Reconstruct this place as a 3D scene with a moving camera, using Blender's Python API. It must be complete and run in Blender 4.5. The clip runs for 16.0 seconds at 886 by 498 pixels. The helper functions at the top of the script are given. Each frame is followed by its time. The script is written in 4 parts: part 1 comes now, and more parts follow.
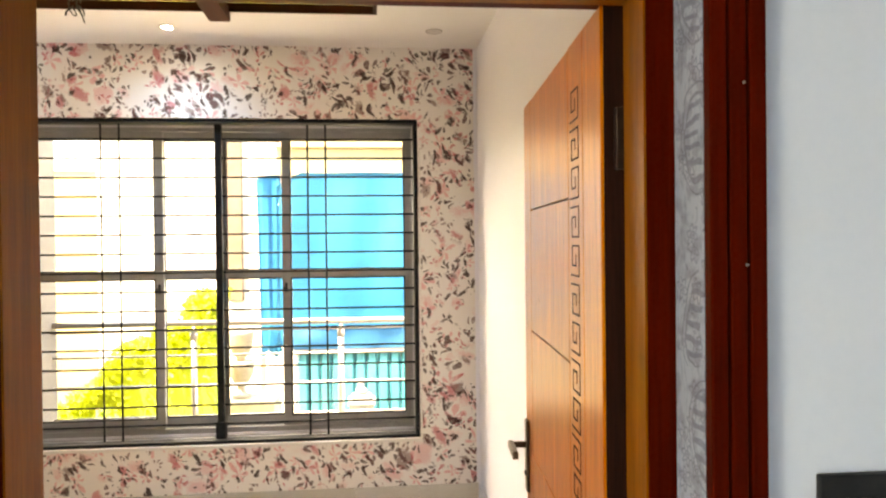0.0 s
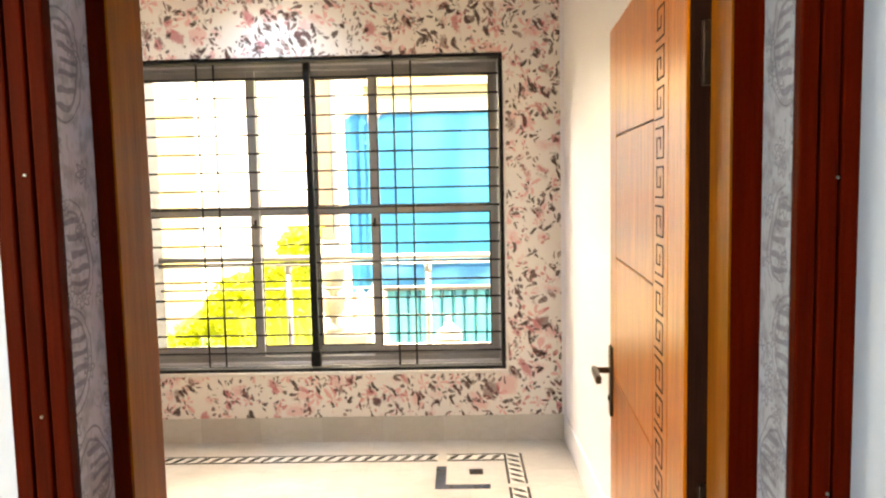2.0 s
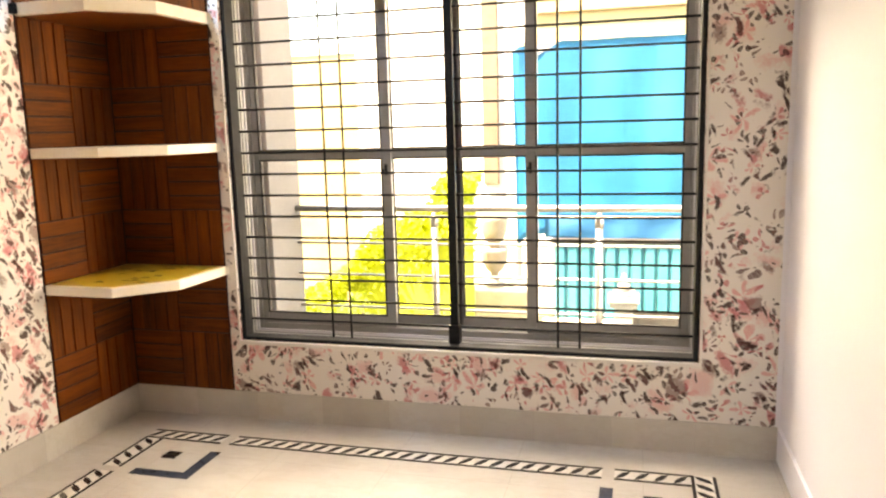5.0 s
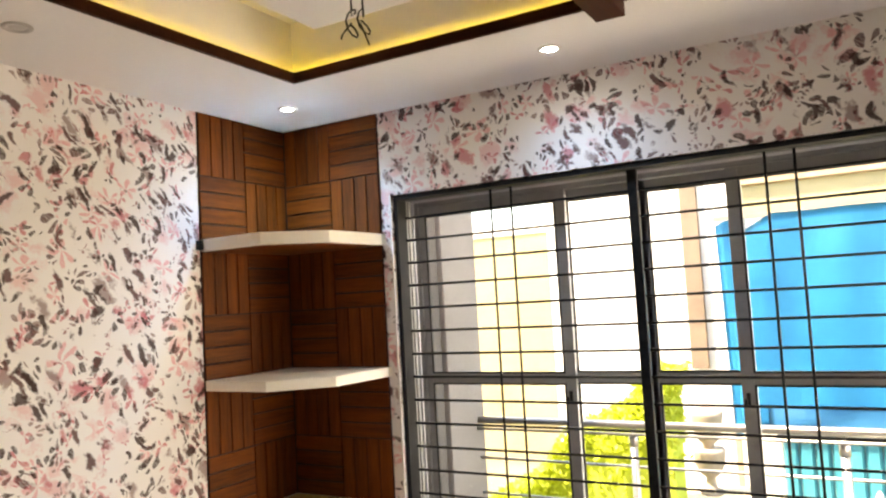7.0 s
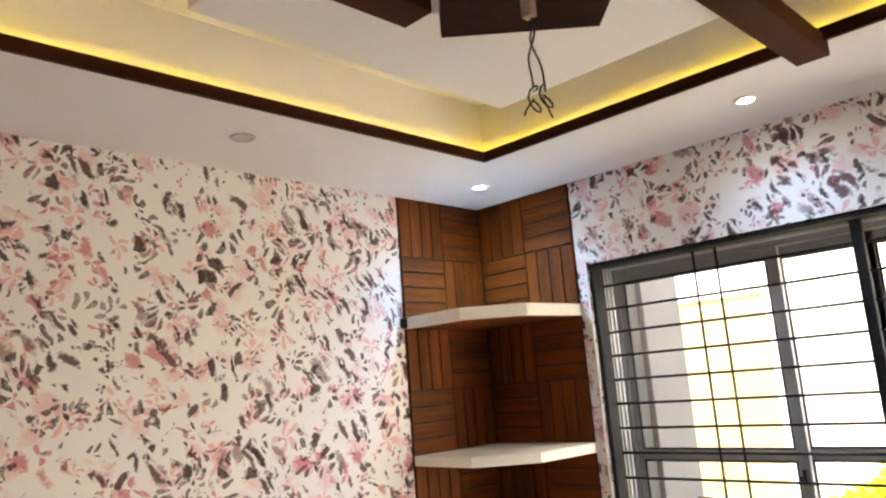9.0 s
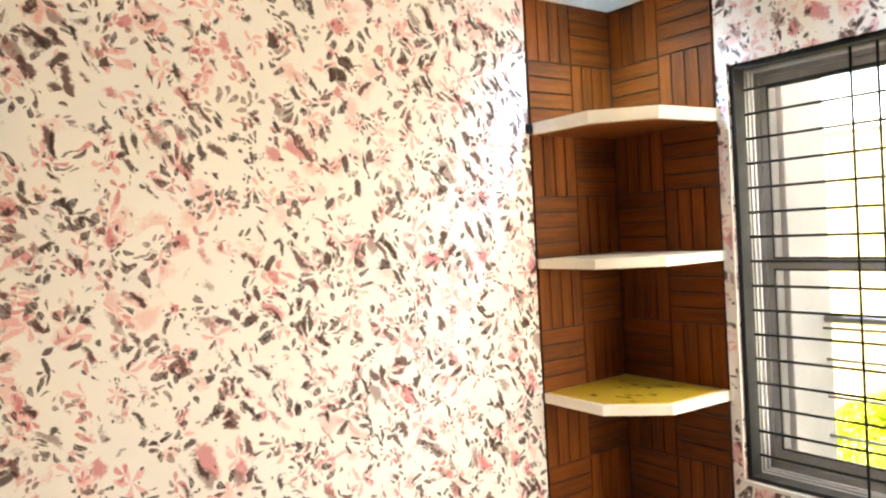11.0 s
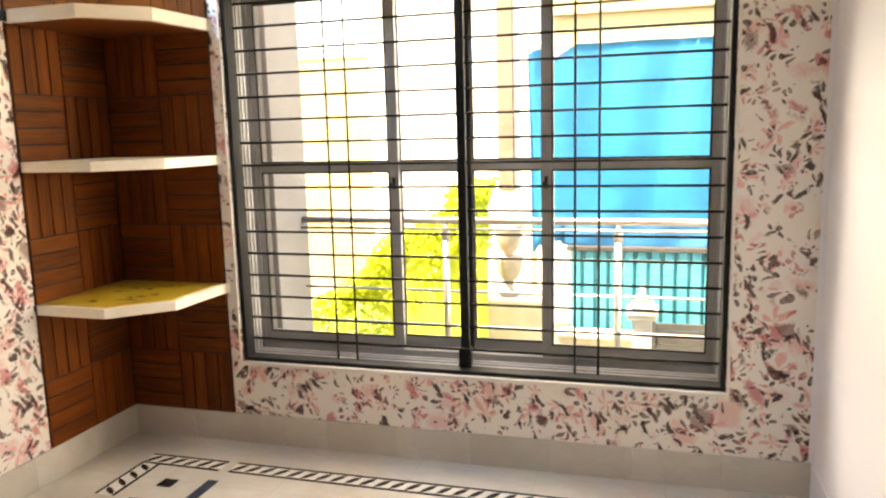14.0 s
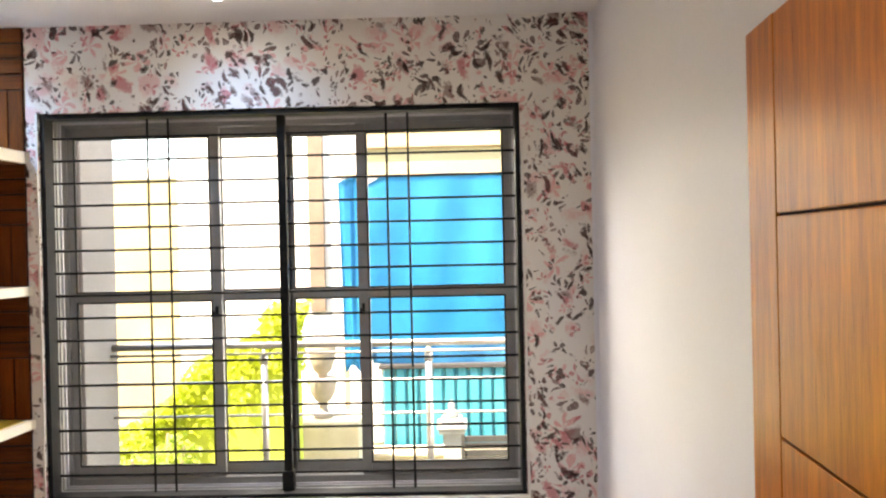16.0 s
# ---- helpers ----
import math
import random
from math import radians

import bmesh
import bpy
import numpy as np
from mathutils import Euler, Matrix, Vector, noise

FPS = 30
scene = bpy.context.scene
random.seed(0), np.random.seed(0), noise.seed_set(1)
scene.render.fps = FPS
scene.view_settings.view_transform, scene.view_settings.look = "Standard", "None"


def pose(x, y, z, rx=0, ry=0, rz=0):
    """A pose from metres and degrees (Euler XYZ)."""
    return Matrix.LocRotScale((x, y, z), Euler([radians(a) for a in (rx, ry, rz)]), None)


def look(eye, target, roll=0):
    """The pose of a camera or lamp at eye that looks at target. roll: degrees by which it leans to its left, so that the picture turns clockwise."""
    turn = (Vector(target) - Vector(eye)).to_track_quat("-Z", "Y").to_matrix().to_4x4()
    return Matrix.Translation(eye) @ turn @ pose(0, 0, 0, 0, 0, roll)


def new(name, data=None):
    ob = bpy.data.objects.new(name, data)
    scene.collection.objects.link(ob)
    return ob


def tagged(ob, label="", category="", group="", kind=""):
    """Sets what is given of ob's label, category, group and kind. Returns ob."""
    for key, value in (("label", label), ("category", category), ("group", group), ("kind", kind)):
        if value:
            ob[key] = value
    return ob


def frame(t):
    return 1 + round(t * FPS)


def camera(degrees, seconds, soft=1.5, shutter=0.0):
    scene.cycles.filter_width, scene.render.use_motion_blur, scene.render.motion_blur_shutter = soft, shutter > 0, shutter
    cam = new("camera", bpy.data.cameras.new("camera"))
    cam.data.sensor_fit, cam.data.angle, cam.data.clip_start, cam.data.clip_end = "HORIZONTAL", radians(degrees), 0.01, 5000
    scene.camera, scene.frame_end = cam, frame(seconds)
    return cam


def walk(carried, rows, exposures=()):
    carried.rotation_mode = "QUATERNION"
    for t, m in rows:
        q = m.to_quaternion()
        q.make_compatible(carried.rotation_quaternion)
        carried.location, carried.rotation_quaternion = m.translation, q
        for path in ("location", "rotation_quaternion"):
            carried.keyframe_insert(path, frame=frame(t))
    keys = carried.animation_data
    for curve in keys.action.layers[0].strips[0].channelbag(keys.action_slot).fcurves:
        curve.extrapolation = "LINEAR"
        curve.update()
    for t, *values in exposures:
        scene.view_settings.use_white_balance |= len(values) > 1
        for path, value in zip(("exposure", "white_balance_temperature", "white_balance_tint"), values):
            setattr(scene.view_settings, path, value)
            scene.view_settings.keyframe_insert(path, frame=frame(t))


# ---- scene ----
cam = camera(61.6, 16.0, soft=2.2, shutter=0.15)
PATH = [
    (0, (-0.037, 0.036, 1.694), (0.154, 2.027, 1.676), -0.6),
    (0.5, (-0.035, 0.013, 1.713), (0.044, 2.011, 1.767), -0.6),
    (1, (-0.034, -0.008, 1.716), (-0.031, 1.992, 1.771), -0.9),
    (1.5, (-0.033, -0.012, 1.698), (-0.064, 1.988, 1.669), -1.2),
    (2, (-0.032, 0.003, 1.663), (-0.076, 1.994, 1.487), -1.2),
    (2.5, (-0.034, 0.05, 1.625), (-0.079, 2.027, 1.325), -1.2),
    (3, (-0.038, 0.183, 1.59), (-0.092, 2.143, 1.195), -1.2),
    (3.2, (-0.046, 0.258, 1.588), (-0.11, 2.213, 1.17), -1.1),
    (5.3, (-0.037, 1.128, 1.635), (-0.623, 3.021, 1.368), -1.8),
    (5.5, (-0.067, 1.193, 1.655), (-0.703, 3.076, 1.427), -2.0),
    (6, (-0.084, 1.384, 1.747), (-0.889, 3.212, 1.643), -2.5),
    (6.5, (-0.136, 1.452, 1.85), (-1.022, 3.245, 1.860), -2.8),
    (7, (-0.100, 1.494, 1.903), (-1.087, 3.227, 2.044), -3.2),
    (7.5, (-0.1, 1.522, 1.945), (-1.175, 3.189, 2.197), -3.5),
    (8, (-0.083, 1.532, 1.955), (-1.265, 3.105, 2.315), -3.8),
    (8.2, (-0.078, 1.53, 1.95), (-1.299, 3.066, 2.339), -4.0),
    (10.3, (-0.13, 1.489, 1.819), (-1.74, 2.664, 1.989), -3.5),
    (10.5, (-0.129, 1.49, 1.805), (-1.752, 2.653, 1.913), -3.4),
    (11, (-0.149, 1.465, 1.747), (-1.768, 2.638, 1.702), -3.2),
    (11.5, (-0.175, 1.433, 1.698), (-1.752, 2.651, 1.525), -3.1),
    (12, (-0.196, 1.388, 1.672), (-1.664, 2.716, 1.389), -2.6),
    (12.5, (-0.189, 1.368, 1.663), (-1.479, 2.859, 1.326), -2.1),
    (13, (-0.158, 1.344, 1.645), (-1.2, 3.016, 1.3), -1.8),
    (13.5, (-0.124, 1.311, 1.645), (-0.913, 3.119, 1.311), -1.6),
    (14, (-0.069, 1.244, 1.674), (-0.616, 3.142, 1.362), -1.5),
    (14.5, (-0.048, 1.135, 1.681), (-0.416, 3.084, 1.422), -1.2),
    (15, (-0.056, 1.017, 1.724), (-0.27, 2.996, 1.53), -1.1),
    (15.5, (-0.044, 0.954, 1.725), (-0.162, 2.948, 1.629), -1.2),
    (16, (-0.075, 0.915, 1.744), (-0.114, 2.915, 1.735), -1.3),
]
EXPOSURES = [
    (0, 3.62, 11300, 13), (0.5, 3.80, 11300, 13), (1.0, 3.98, 11300, 13), (1.6, 3.90, 11300, 13), (2.5, 3.75, 11300, 13), (3.2, 3.65, 11300, 14), (5.4, 3.48, 10900, 15), (6.0, 3.36, 10100, 14), (6.4, 3.14, 9600, 14), (7, 2.97, 9000, 13), (8.2, 2.97, 7900, 14), (10.3, 3.58, 9000, 9),
    (11, 3.86, 9000, 8), (12.5, 3.88, 9500, 9), (13.0, 3.62, 10000, 11), (13.5, 3.48, 10300, 12), (14.5, 3.28, 9800, 13), (15.2, 3.32, 9100, 13), (16, 3.10, 8500, 12),
]
walk(cam, [(t, look(eye, target, roll)) for t, eye, target, roll in PATH], EXPOSURES)

# ---- world, sun, large lights, exposure ----
world = bpy.data.worlds.new("sky")
scene.world = world
world.use_nodes = True
wn = world.node_tree.nodes
sky = wn.new("ShaderNodeTexSky")
sky.sky_type, sky.sun_disc = "NISHITA", False
sky.sun_elevation, sky.sun_rotation = radians(62), radians(229)
world.node_tree.links.new(sky.outputs[0], wn["Background"].inputs[0])
wn["Background"].inputs[1].default_value = 0.15


def lamp(name, kind, m, energy, colour, **more):
    data = bpy.data.lights.new(name, kind)
    data.energy, data.color = energy, colour
    if "size" in more:
        data.shape, data.size, data.size_y = "RECTANGLE", more["size"], more["size_y"]
    if "angle" in more:
        data.angle = more["angle"]
    if "spot" in more:
        data.spot_size, data.spot_blend, data.shadow_soft_size = radians(more["spot"]), 1.0, 0.04
    ob = new(name, data)
    ob.matrix_world = m
    return ob


# sun high over the house from the south-west, on the fronts across the garden
lamp("sun", "SUN", look((-3.5, -3.0, 8.7), (0, 0, 0)), 3.8, (1.0, 0.94, 0.84), angle=radians(0.5))
# lamps added out of view to stand in for sky daylight, east of and above the window, and through the open end of the
# hall
lamp("window_skylight_high", "AREA", look((-1.15, 5.38, 2.86), (0.25, 2.0, 0.75)), 8.0, (1.0, 0.98, 0.94), size=2.2, size_y=0.36)
lamp("window_skylight", "AREA", look((0.80, 5.60, 1.60), (-2.9, 3.0, 1.25)), 12.5, (1.0, 0.96, 0.89), size=1.0, size_y=2.0)
lamp("hall_skylight", "AREA", look((-2.66, -1.30, 1.75), (0.7, 0.7, 1.65)), 4.3, (0.60, 0.80, 1.0), size=1.0, size_y=1.4)
# unseen lamp added over the garden to brighten the east wall and door
lamp("garden_fill", "AREA", look((-3.2, 9.4, 4.4), (0.5, 2.2, 1.4)), 48.0, (0.92, 0.97, 1.0), size=6.0, size_y=1.8)
# the two lit ceiling spots
for sx, watts in ((-2.57, 10.5), (-1.16, 4.0)):
    lamp("spot_light", "SPOT", look((sx, 4.33, 2.895), (sx, 4.36, 0.0)), watts, (0.24, 0.50, 1.0), spot=135 if sx < -2 else 150)

# ---- materials ----


def material(name):
    m = bpy.data.materials.new(name)
    m.use_nodes = True
    return m, m.node_tree, m.node_tree.nodes["Principled BSDF"]


class Net:
    """Short hand for wiring shader nodes."""

    def __init__(self, tree):
        self.t = tree

    def add(self, kind, **inputs):
        n = self.t.nodes.new(kind)
        for k, v in inputs.items():
            self.put(n, k.replace("_", " "), v)
        return n

    def put(self, n, key, v):
        sock = n.inputs[int(key[1:])] if key[0] == "i" and key[1:].isdigit() else n.inputs[key]
        if hasattr(v, "is_output"):
            self.t.links.new(v, sock)
        else:
            sock.default_value = v

    def math(self, op, a, b=0.0, clamp=False):
        n = self.t.nodes.new("ShaderNodeMath")
        n.operation, n.use_clamp = op, clamp
        self.put(n, "i0", a)
        self.put(n, "i1", b)
        return n.outputs[0]

    def mix(self, f, a, b):
        n = self.t.nodes.new("ShaderNodeMix")
        n.data_type = "RGBA"
        self.put(n, "i0", f)
        self.put(n, "i6", a)
        self.put(n, "i7", b)
        return n.outputs[2]

    def ramp(self, f, lo, hi):
        n = self.t.nodes.new("ShaderNodeMapRange")
        self.put(n, "Value", f)
        self.put(n, "From Min", lo)
        self.put(n, "From Max", hi)
        return n.outputs[0]

    def noise(self, vec, scale, detail=3.0, rough=0.55):
        n = self.add("ShaderNodeTexNoise", Vector=vec, Scale=scale, Detail=detail, Roughness=rough)
        return n.outputs[0]

    def mapping(self, vec, rot=(0, 0, 0), scale=(1, 1, 1), loc=(0, 0, 0)):
        return self.add("ShaderNodeMapping", Vector=vec, Location=loc, Rotation=rot, Scale=scale).outputs[0]

    def coord(self):
        return self.add("ShaderNodeTexCoord").outputs["Object"]

    def place(self):
        return self.add("ShaderNodeNewGeometry").outputs["Position"]

    def bump(self, h, strength, dist):
        return self.add("ShaderNodeBump", Height=h, Strength=strength, Distance=dist).outputs[0]


def rgb(r, g, b):
    return (r, g, b, 1.0)


def painted(name, c1, c2, rough=0.6, scale=3.0, bump=0.15, metal=0.0, fine=60.0, spec=0.5, coat=0.0):
    """A plain surface with slow blotches and fine grain."""
    m, t, p = material(name)
    n = Net(t)
    pos = n.place()
    f = n.math("ADD", n.math("MULTIPLY", n.noise(pos, scale), 0.7), n.math("MULTIPLY", n.noise(pos, fine, 2.0), 0.3))
    n.put(p, "Base Color", n.mix(n.ramp(f, 0.35, 0.65), rgb(*c1), rgb(*c2)))
    n.put(p, "Roughness", n.math("ADD", rough - 0.06, n.math("MULTIPLY", n.noise(pos, scale * 2), 0.12)))
    p.inputs["Metallic"].default_value = metal
    p.inputs["Specular IOR Level"].default_value = spec
    p.inputs["Coat Weight"].default_value = coat
    p.inputs["Coat Roughness"].default_value = 0.12
    if bump:
        n.put(p, "Normal", n.bump(n.noise(pos, fine * 2, 2.0), bump, 0.002))
    return m


def wooden(name, dark, light, axis=2, rough=0.3, coat=0.4, grain=26.0, contrast=1.0, per_object=0.5, spec=0.28, relief=0.16, gloss=(1.0, 0.70, 0.40)):
    """Varnished wood with grain along one axis of the object."""
    m, t, p = material(name)
    n = Net(t)
    c = n.coord()
    info = n.add("ShaderNodeObjectInfo").outputs["Random"]
    shift = n.add("ShaderNodeCombineXYZ", X=n.math("MULTIPLY", info, 7.0), Y=n.math("MULTIPLY", info, 3.0), Z=n.math("MULTIPLY", info, 5.0)).outputs[0]
    vec = n.add("ShaderNodeVectorMath", i0=c, i1=shift).outputs[0]
    s = [grain, grain, grain]
    s[axis] = grain * 0.06
    streak = n.noise(n.mapping(vec, scale=s), 1.0, 4.0, 0.65)
    s2 = [v * 5 for v in s]
    pores = n.noise(n.mapping(vec, scale=s2), 1.0, 3.0, 0.6)
    f = n.math("ADD", n.math("MULTIPLY", streak, 0.62), n.math("MULTIPLY", pores, 0.38))
    f = n.ramp(f, 0.5 - 0.17 / contrast, 0.5 + 0.17 / contrast)
    f = n.math("ADD", n.math("MULTIPLY", f, 1 - per_object * 0.5), n.math("MULTIPLY", info, per_object * 0.5), True)
    n.put(p, "Base Color", n.mix(f, rgb(*dark), rgb(*light)))
    n.put(p, "Roughness", n.math("ADD", rough, n.math("MULTIPLY", pores, 0.12)))
    p.inputs["Specular IOR Level"].default_value = spec
    p.inputs["Coat Weight"].default_value = coat
    p.inputs["Coat Roughness"].default_value = 0.25
    p.inputs["Specular Tint"].default_value = rgb(*gloss)
    n.put(p, "Normal", n.bump(pores, relief, 0.002))
    return m


def floral_paper():
    """Cream wallpaper with brushed rose and olive-brown flowers, drawn on the length along the wall and the height."""
    m, t, p = material("floral_wallpaper")
    n = Net(t)
    sep = n.add("ShaderNodeSeparateXYZ", Vector=n.place())
    u = n.math("ADD", sep.outputs[0], sep.outputs[1])
    uv = n.add("ShaderNodeCombineXYZ", X=u, Y=sep.outputs[2]).outputs[0]
    warp = n.add("ShaderNodeTexNoise", Vector=uv, Scale=5.0, Detail=2.0).outputs[1]
    off = n.add("ShaderNodeVectorMath", i0=warp, i1=(-0.5, -0.5, -0.5)).outputs[0]
    sc = t.nodes.new("ShaderNodeVectorMath")
    sc.operation = "SCALE"
    n.put(sc, "i0", off)
    sc.inputs["Scale"].default_value = 0.16
    bent = n.add("ShaderNodeVectorMath", i0=uv, i1=sc.outputs[0]).outputs[0]
    rag = n.noise(uv, 60.0, 2.0)
    colour = n.mix(n.noise(uv, 1.3), rgb(0.80, 0.75, 0.71), rgb(0.84, 0.80, 0.77))

    def cells(rot, sx, sy, seed):
        v = n.mapping(n.mapping(bent, rot=(0, 0, rot)), scale=(sx, sy, 1), loc=(seed, seed * 2.3, 0))
        vor = n.add("ShaderNodeTexVoronoi", Vector=v, Scale=1.0, Randomness=1.0)
        pick = n.add("ShaderNodeSeparateColor", Color=vor.outputs["Color"])
        return n.math("ADD", vor.outputs["Distance"], n.math("MULTIPLY", n.math("SUBTRACT", rag, 0.5), 0.55)), pick.outputs[0], pick.outputs[1]

    def stroke(colour, rot, sx, sy, seed, share, size, tint, dense, soft=0.10, strength=1.0):
        d, a, b = cells(rot, sx, sy, seed)
        size_here = n.math("MULTIPLY", size, n.math("ADD", 0.6, n.math("MULTIPLY", b, 0.7)))
        shape = n.math("DIVIDE", n.math("SUBTRACT", size_here, d), soft, True)
        mask = n.math("LESS_THAN", a, n.math("MULTIPLY", share, dense))
        return n.mix(n.math("MULTIPLY", n.math("MULTIPLY", shape, mask), strength), colour, tint)

    def sprig(colour, scale, seed, share, blades, inner, outer, arc, tint, strength, edge=0.25):
        """Brushed petals or leaflets fanned round the centre of each picked cell."""
        v = n.mapping(bent, loc=(seed, seed * 1.7, 0))
        vor = n.add("ShaderNodeTexVoronoi", Vector=v, Scale=scale, Randomness=0.9)
        pick = n.add("ShaderNodeSeparateColor", Color=vor.outputs["Color"])
        d = t.nodes.new("ShaderNodeVectorMath")
        d.operation = "SUBTRACT"
        n.put(d, "i0", v)
        n.put(d, "i1", vor.outputs["Position"])
        xy = n.add("ShaderNodeSeparateXYZ", Vector=d.outputs[0])
        r = n.math("SQRT", n.math("ADD", n.math("MULTIPLY", xy.outputs[0], xy.outputs[0]), n.math("MULTIPLY", xy.outputs[1], xy.outputs[1])))
        turn = n.math("ADD", n.math("ARCTAN2", xy.outputs[1], xy.outputs[0]), n.math("MULTIPLY", pick.outputs[1], 6.283))
        size = n.math("ADD", 0.65, n.math("MULTIPLY", pick.outputs[2], 0.7))
        q = n.math("DIVIDE", r, size)
        rough = n.math("SUBTRACT", rag, 0.5)
        # leaflets bend a little along their length
        blade = n.math("COSINE", n.math("ADD", n.math("MULTIPLY", turn, blades), n.math("ADD", n.math("MULTIPLY", q, 26.0), n.math("MULTIPLY", rough, 1.8))))
        mid = n.math("ABSOLUTE", n.math("DIVIDE", n.math("SUBTRACT", q, (inner + outer) / 2), (outer - inner) / 2))
        body = n.math("SUBTRACT", n.math("ADD", blade, n.math("MULTIPLY", rough, 0.7)), n.math("SUBTRACT", n.math("MULTIPLY", n.math("MULTIPLY", mid, mid), 1.9), 0.30))
        shape = n.math("MULTIPLY", n.ramp(body, 0.0, edge), n.math("LESS_THAN", mid, 1.15))
        side = n.ramp(n.math("ADD", n.math("COSINE", turn), n.math("MULTIPLY", rough, 0.5)), arc, arc + 0.12)
        keep = n.math("LESS_THAN", pick.outputs[0], share)
        brush = n.math("ADD", 0.62, n.math("MULTIPLY", n.ramp(streaky, 0.35, 0.6), 0.38))
        f = n.math("MULTIPLY", n.math("MULTIPLY", n.math("MULTIPLY", shape, side), keep), n.math("MULTIPLY", brush, strength))
        return n.mix(f, colour, tint)

    streaky = n.noise(n.mapping(n.mapping(uv, rot=(0, 0, 0.9)), scale=(40.0, 160.0, 1.0)), 1.0, 2.0)
    bloom = n.ramp(n.noise(uv, 3.4, 2.0), 0.38, 0.60)
    leafy = n.ramp(n.noise(n.mapping(uv, loc=(9.1, 3.7, 0)), 4.0, 2.0), 0.32, 0.58)
    pink, rose, wine = rgb(0.76, 0.36, 0.36), rgb(0.58, 0.13, 0.15), rgb(0.26, 0.050, 0.055)
    olive, brown, grey = rgb(0.055, 0.024, 0.017), rgb(0.11, 0.034, 0.027), rgb(0.22, 0.11, 0.09)
    colour = stroke(colour, 0.4, 8, 10, 1.7, 0.72, 0.52, pink, bloom, 0.30, 0.55)
    colour = sprig(colour, 5.5, 3.1, 0.66, 5.0, -0.013, 0.059, -1.3, pink, 0.85, 0.5)
    colour = sprig(colour, 6.4, 8.4, 0.55, 4.0, -0.008, 0.039, -0.5, rose, 0.85, 0.5)
    colour = stroke(colour, 1.1, 9, 14, 4.1, 0.42, 0.46, rose, bloom, 0.22, 0.75)
    colour = sprig(colour, 8.3, 5.3, 0.40, 3.0, -0.007, 0.024, -0.3, wine, 0.85, 0.4)
    colour = stroke(colour, 0.9, 8, 17, 2.9, 0.24, 0.44, grey, leafy, 0.22, 0.72)
    colour = sprig(colour, 5.2, 12.7, 0.46, 7.0, 0.017, 0.066, -0.1, brown, 0.92)
    colour = sprig(colour, 6.0, 17.9, 0.50, 6.0, 0.012, 0.059, 0.1, olive, 0.95)
    colour = sprig(colour, 6.7, 31.0, 0.34, 5.0, 0.008, 0.046, 0.2, olive, 0.95)
    colour = sprig(colour, 7.1, 23.3, 0.30, 8.0, 0.018, 0.050, -0.4, grey, 0.85)
    colour = stroke(colour, 0.95, 9, 26, 6.3, 0.40, 0.40, brown, leafy, 0.18, 0.9)
    colour = stroke(colour, 1.20, 10, 30, 8.8, 0.36, 0.40, olive, leafy, 0.16, 0.92)
    colour = stroke(colour, -0.7, 13, 24, 3.3, 0.18, 0.40, olive, n.math("ADD", bloom, 0.25), 0.16, 0.9)
    colour = stroke(colour, 0.3, 34, 40, 5.5, 0.14, 0.32, olive, leafy, 0.10, 0.85)
    n.put(p, "Base Color", colour)
    n.put(p, "Specular IOR Level", 0.2)
    n.put(p, "Roughness", 0.62)
    n.put(p, "Normal", n.bump(n.noise(uv, 260.0, 2.0), 0.10, 0.001))
    return m


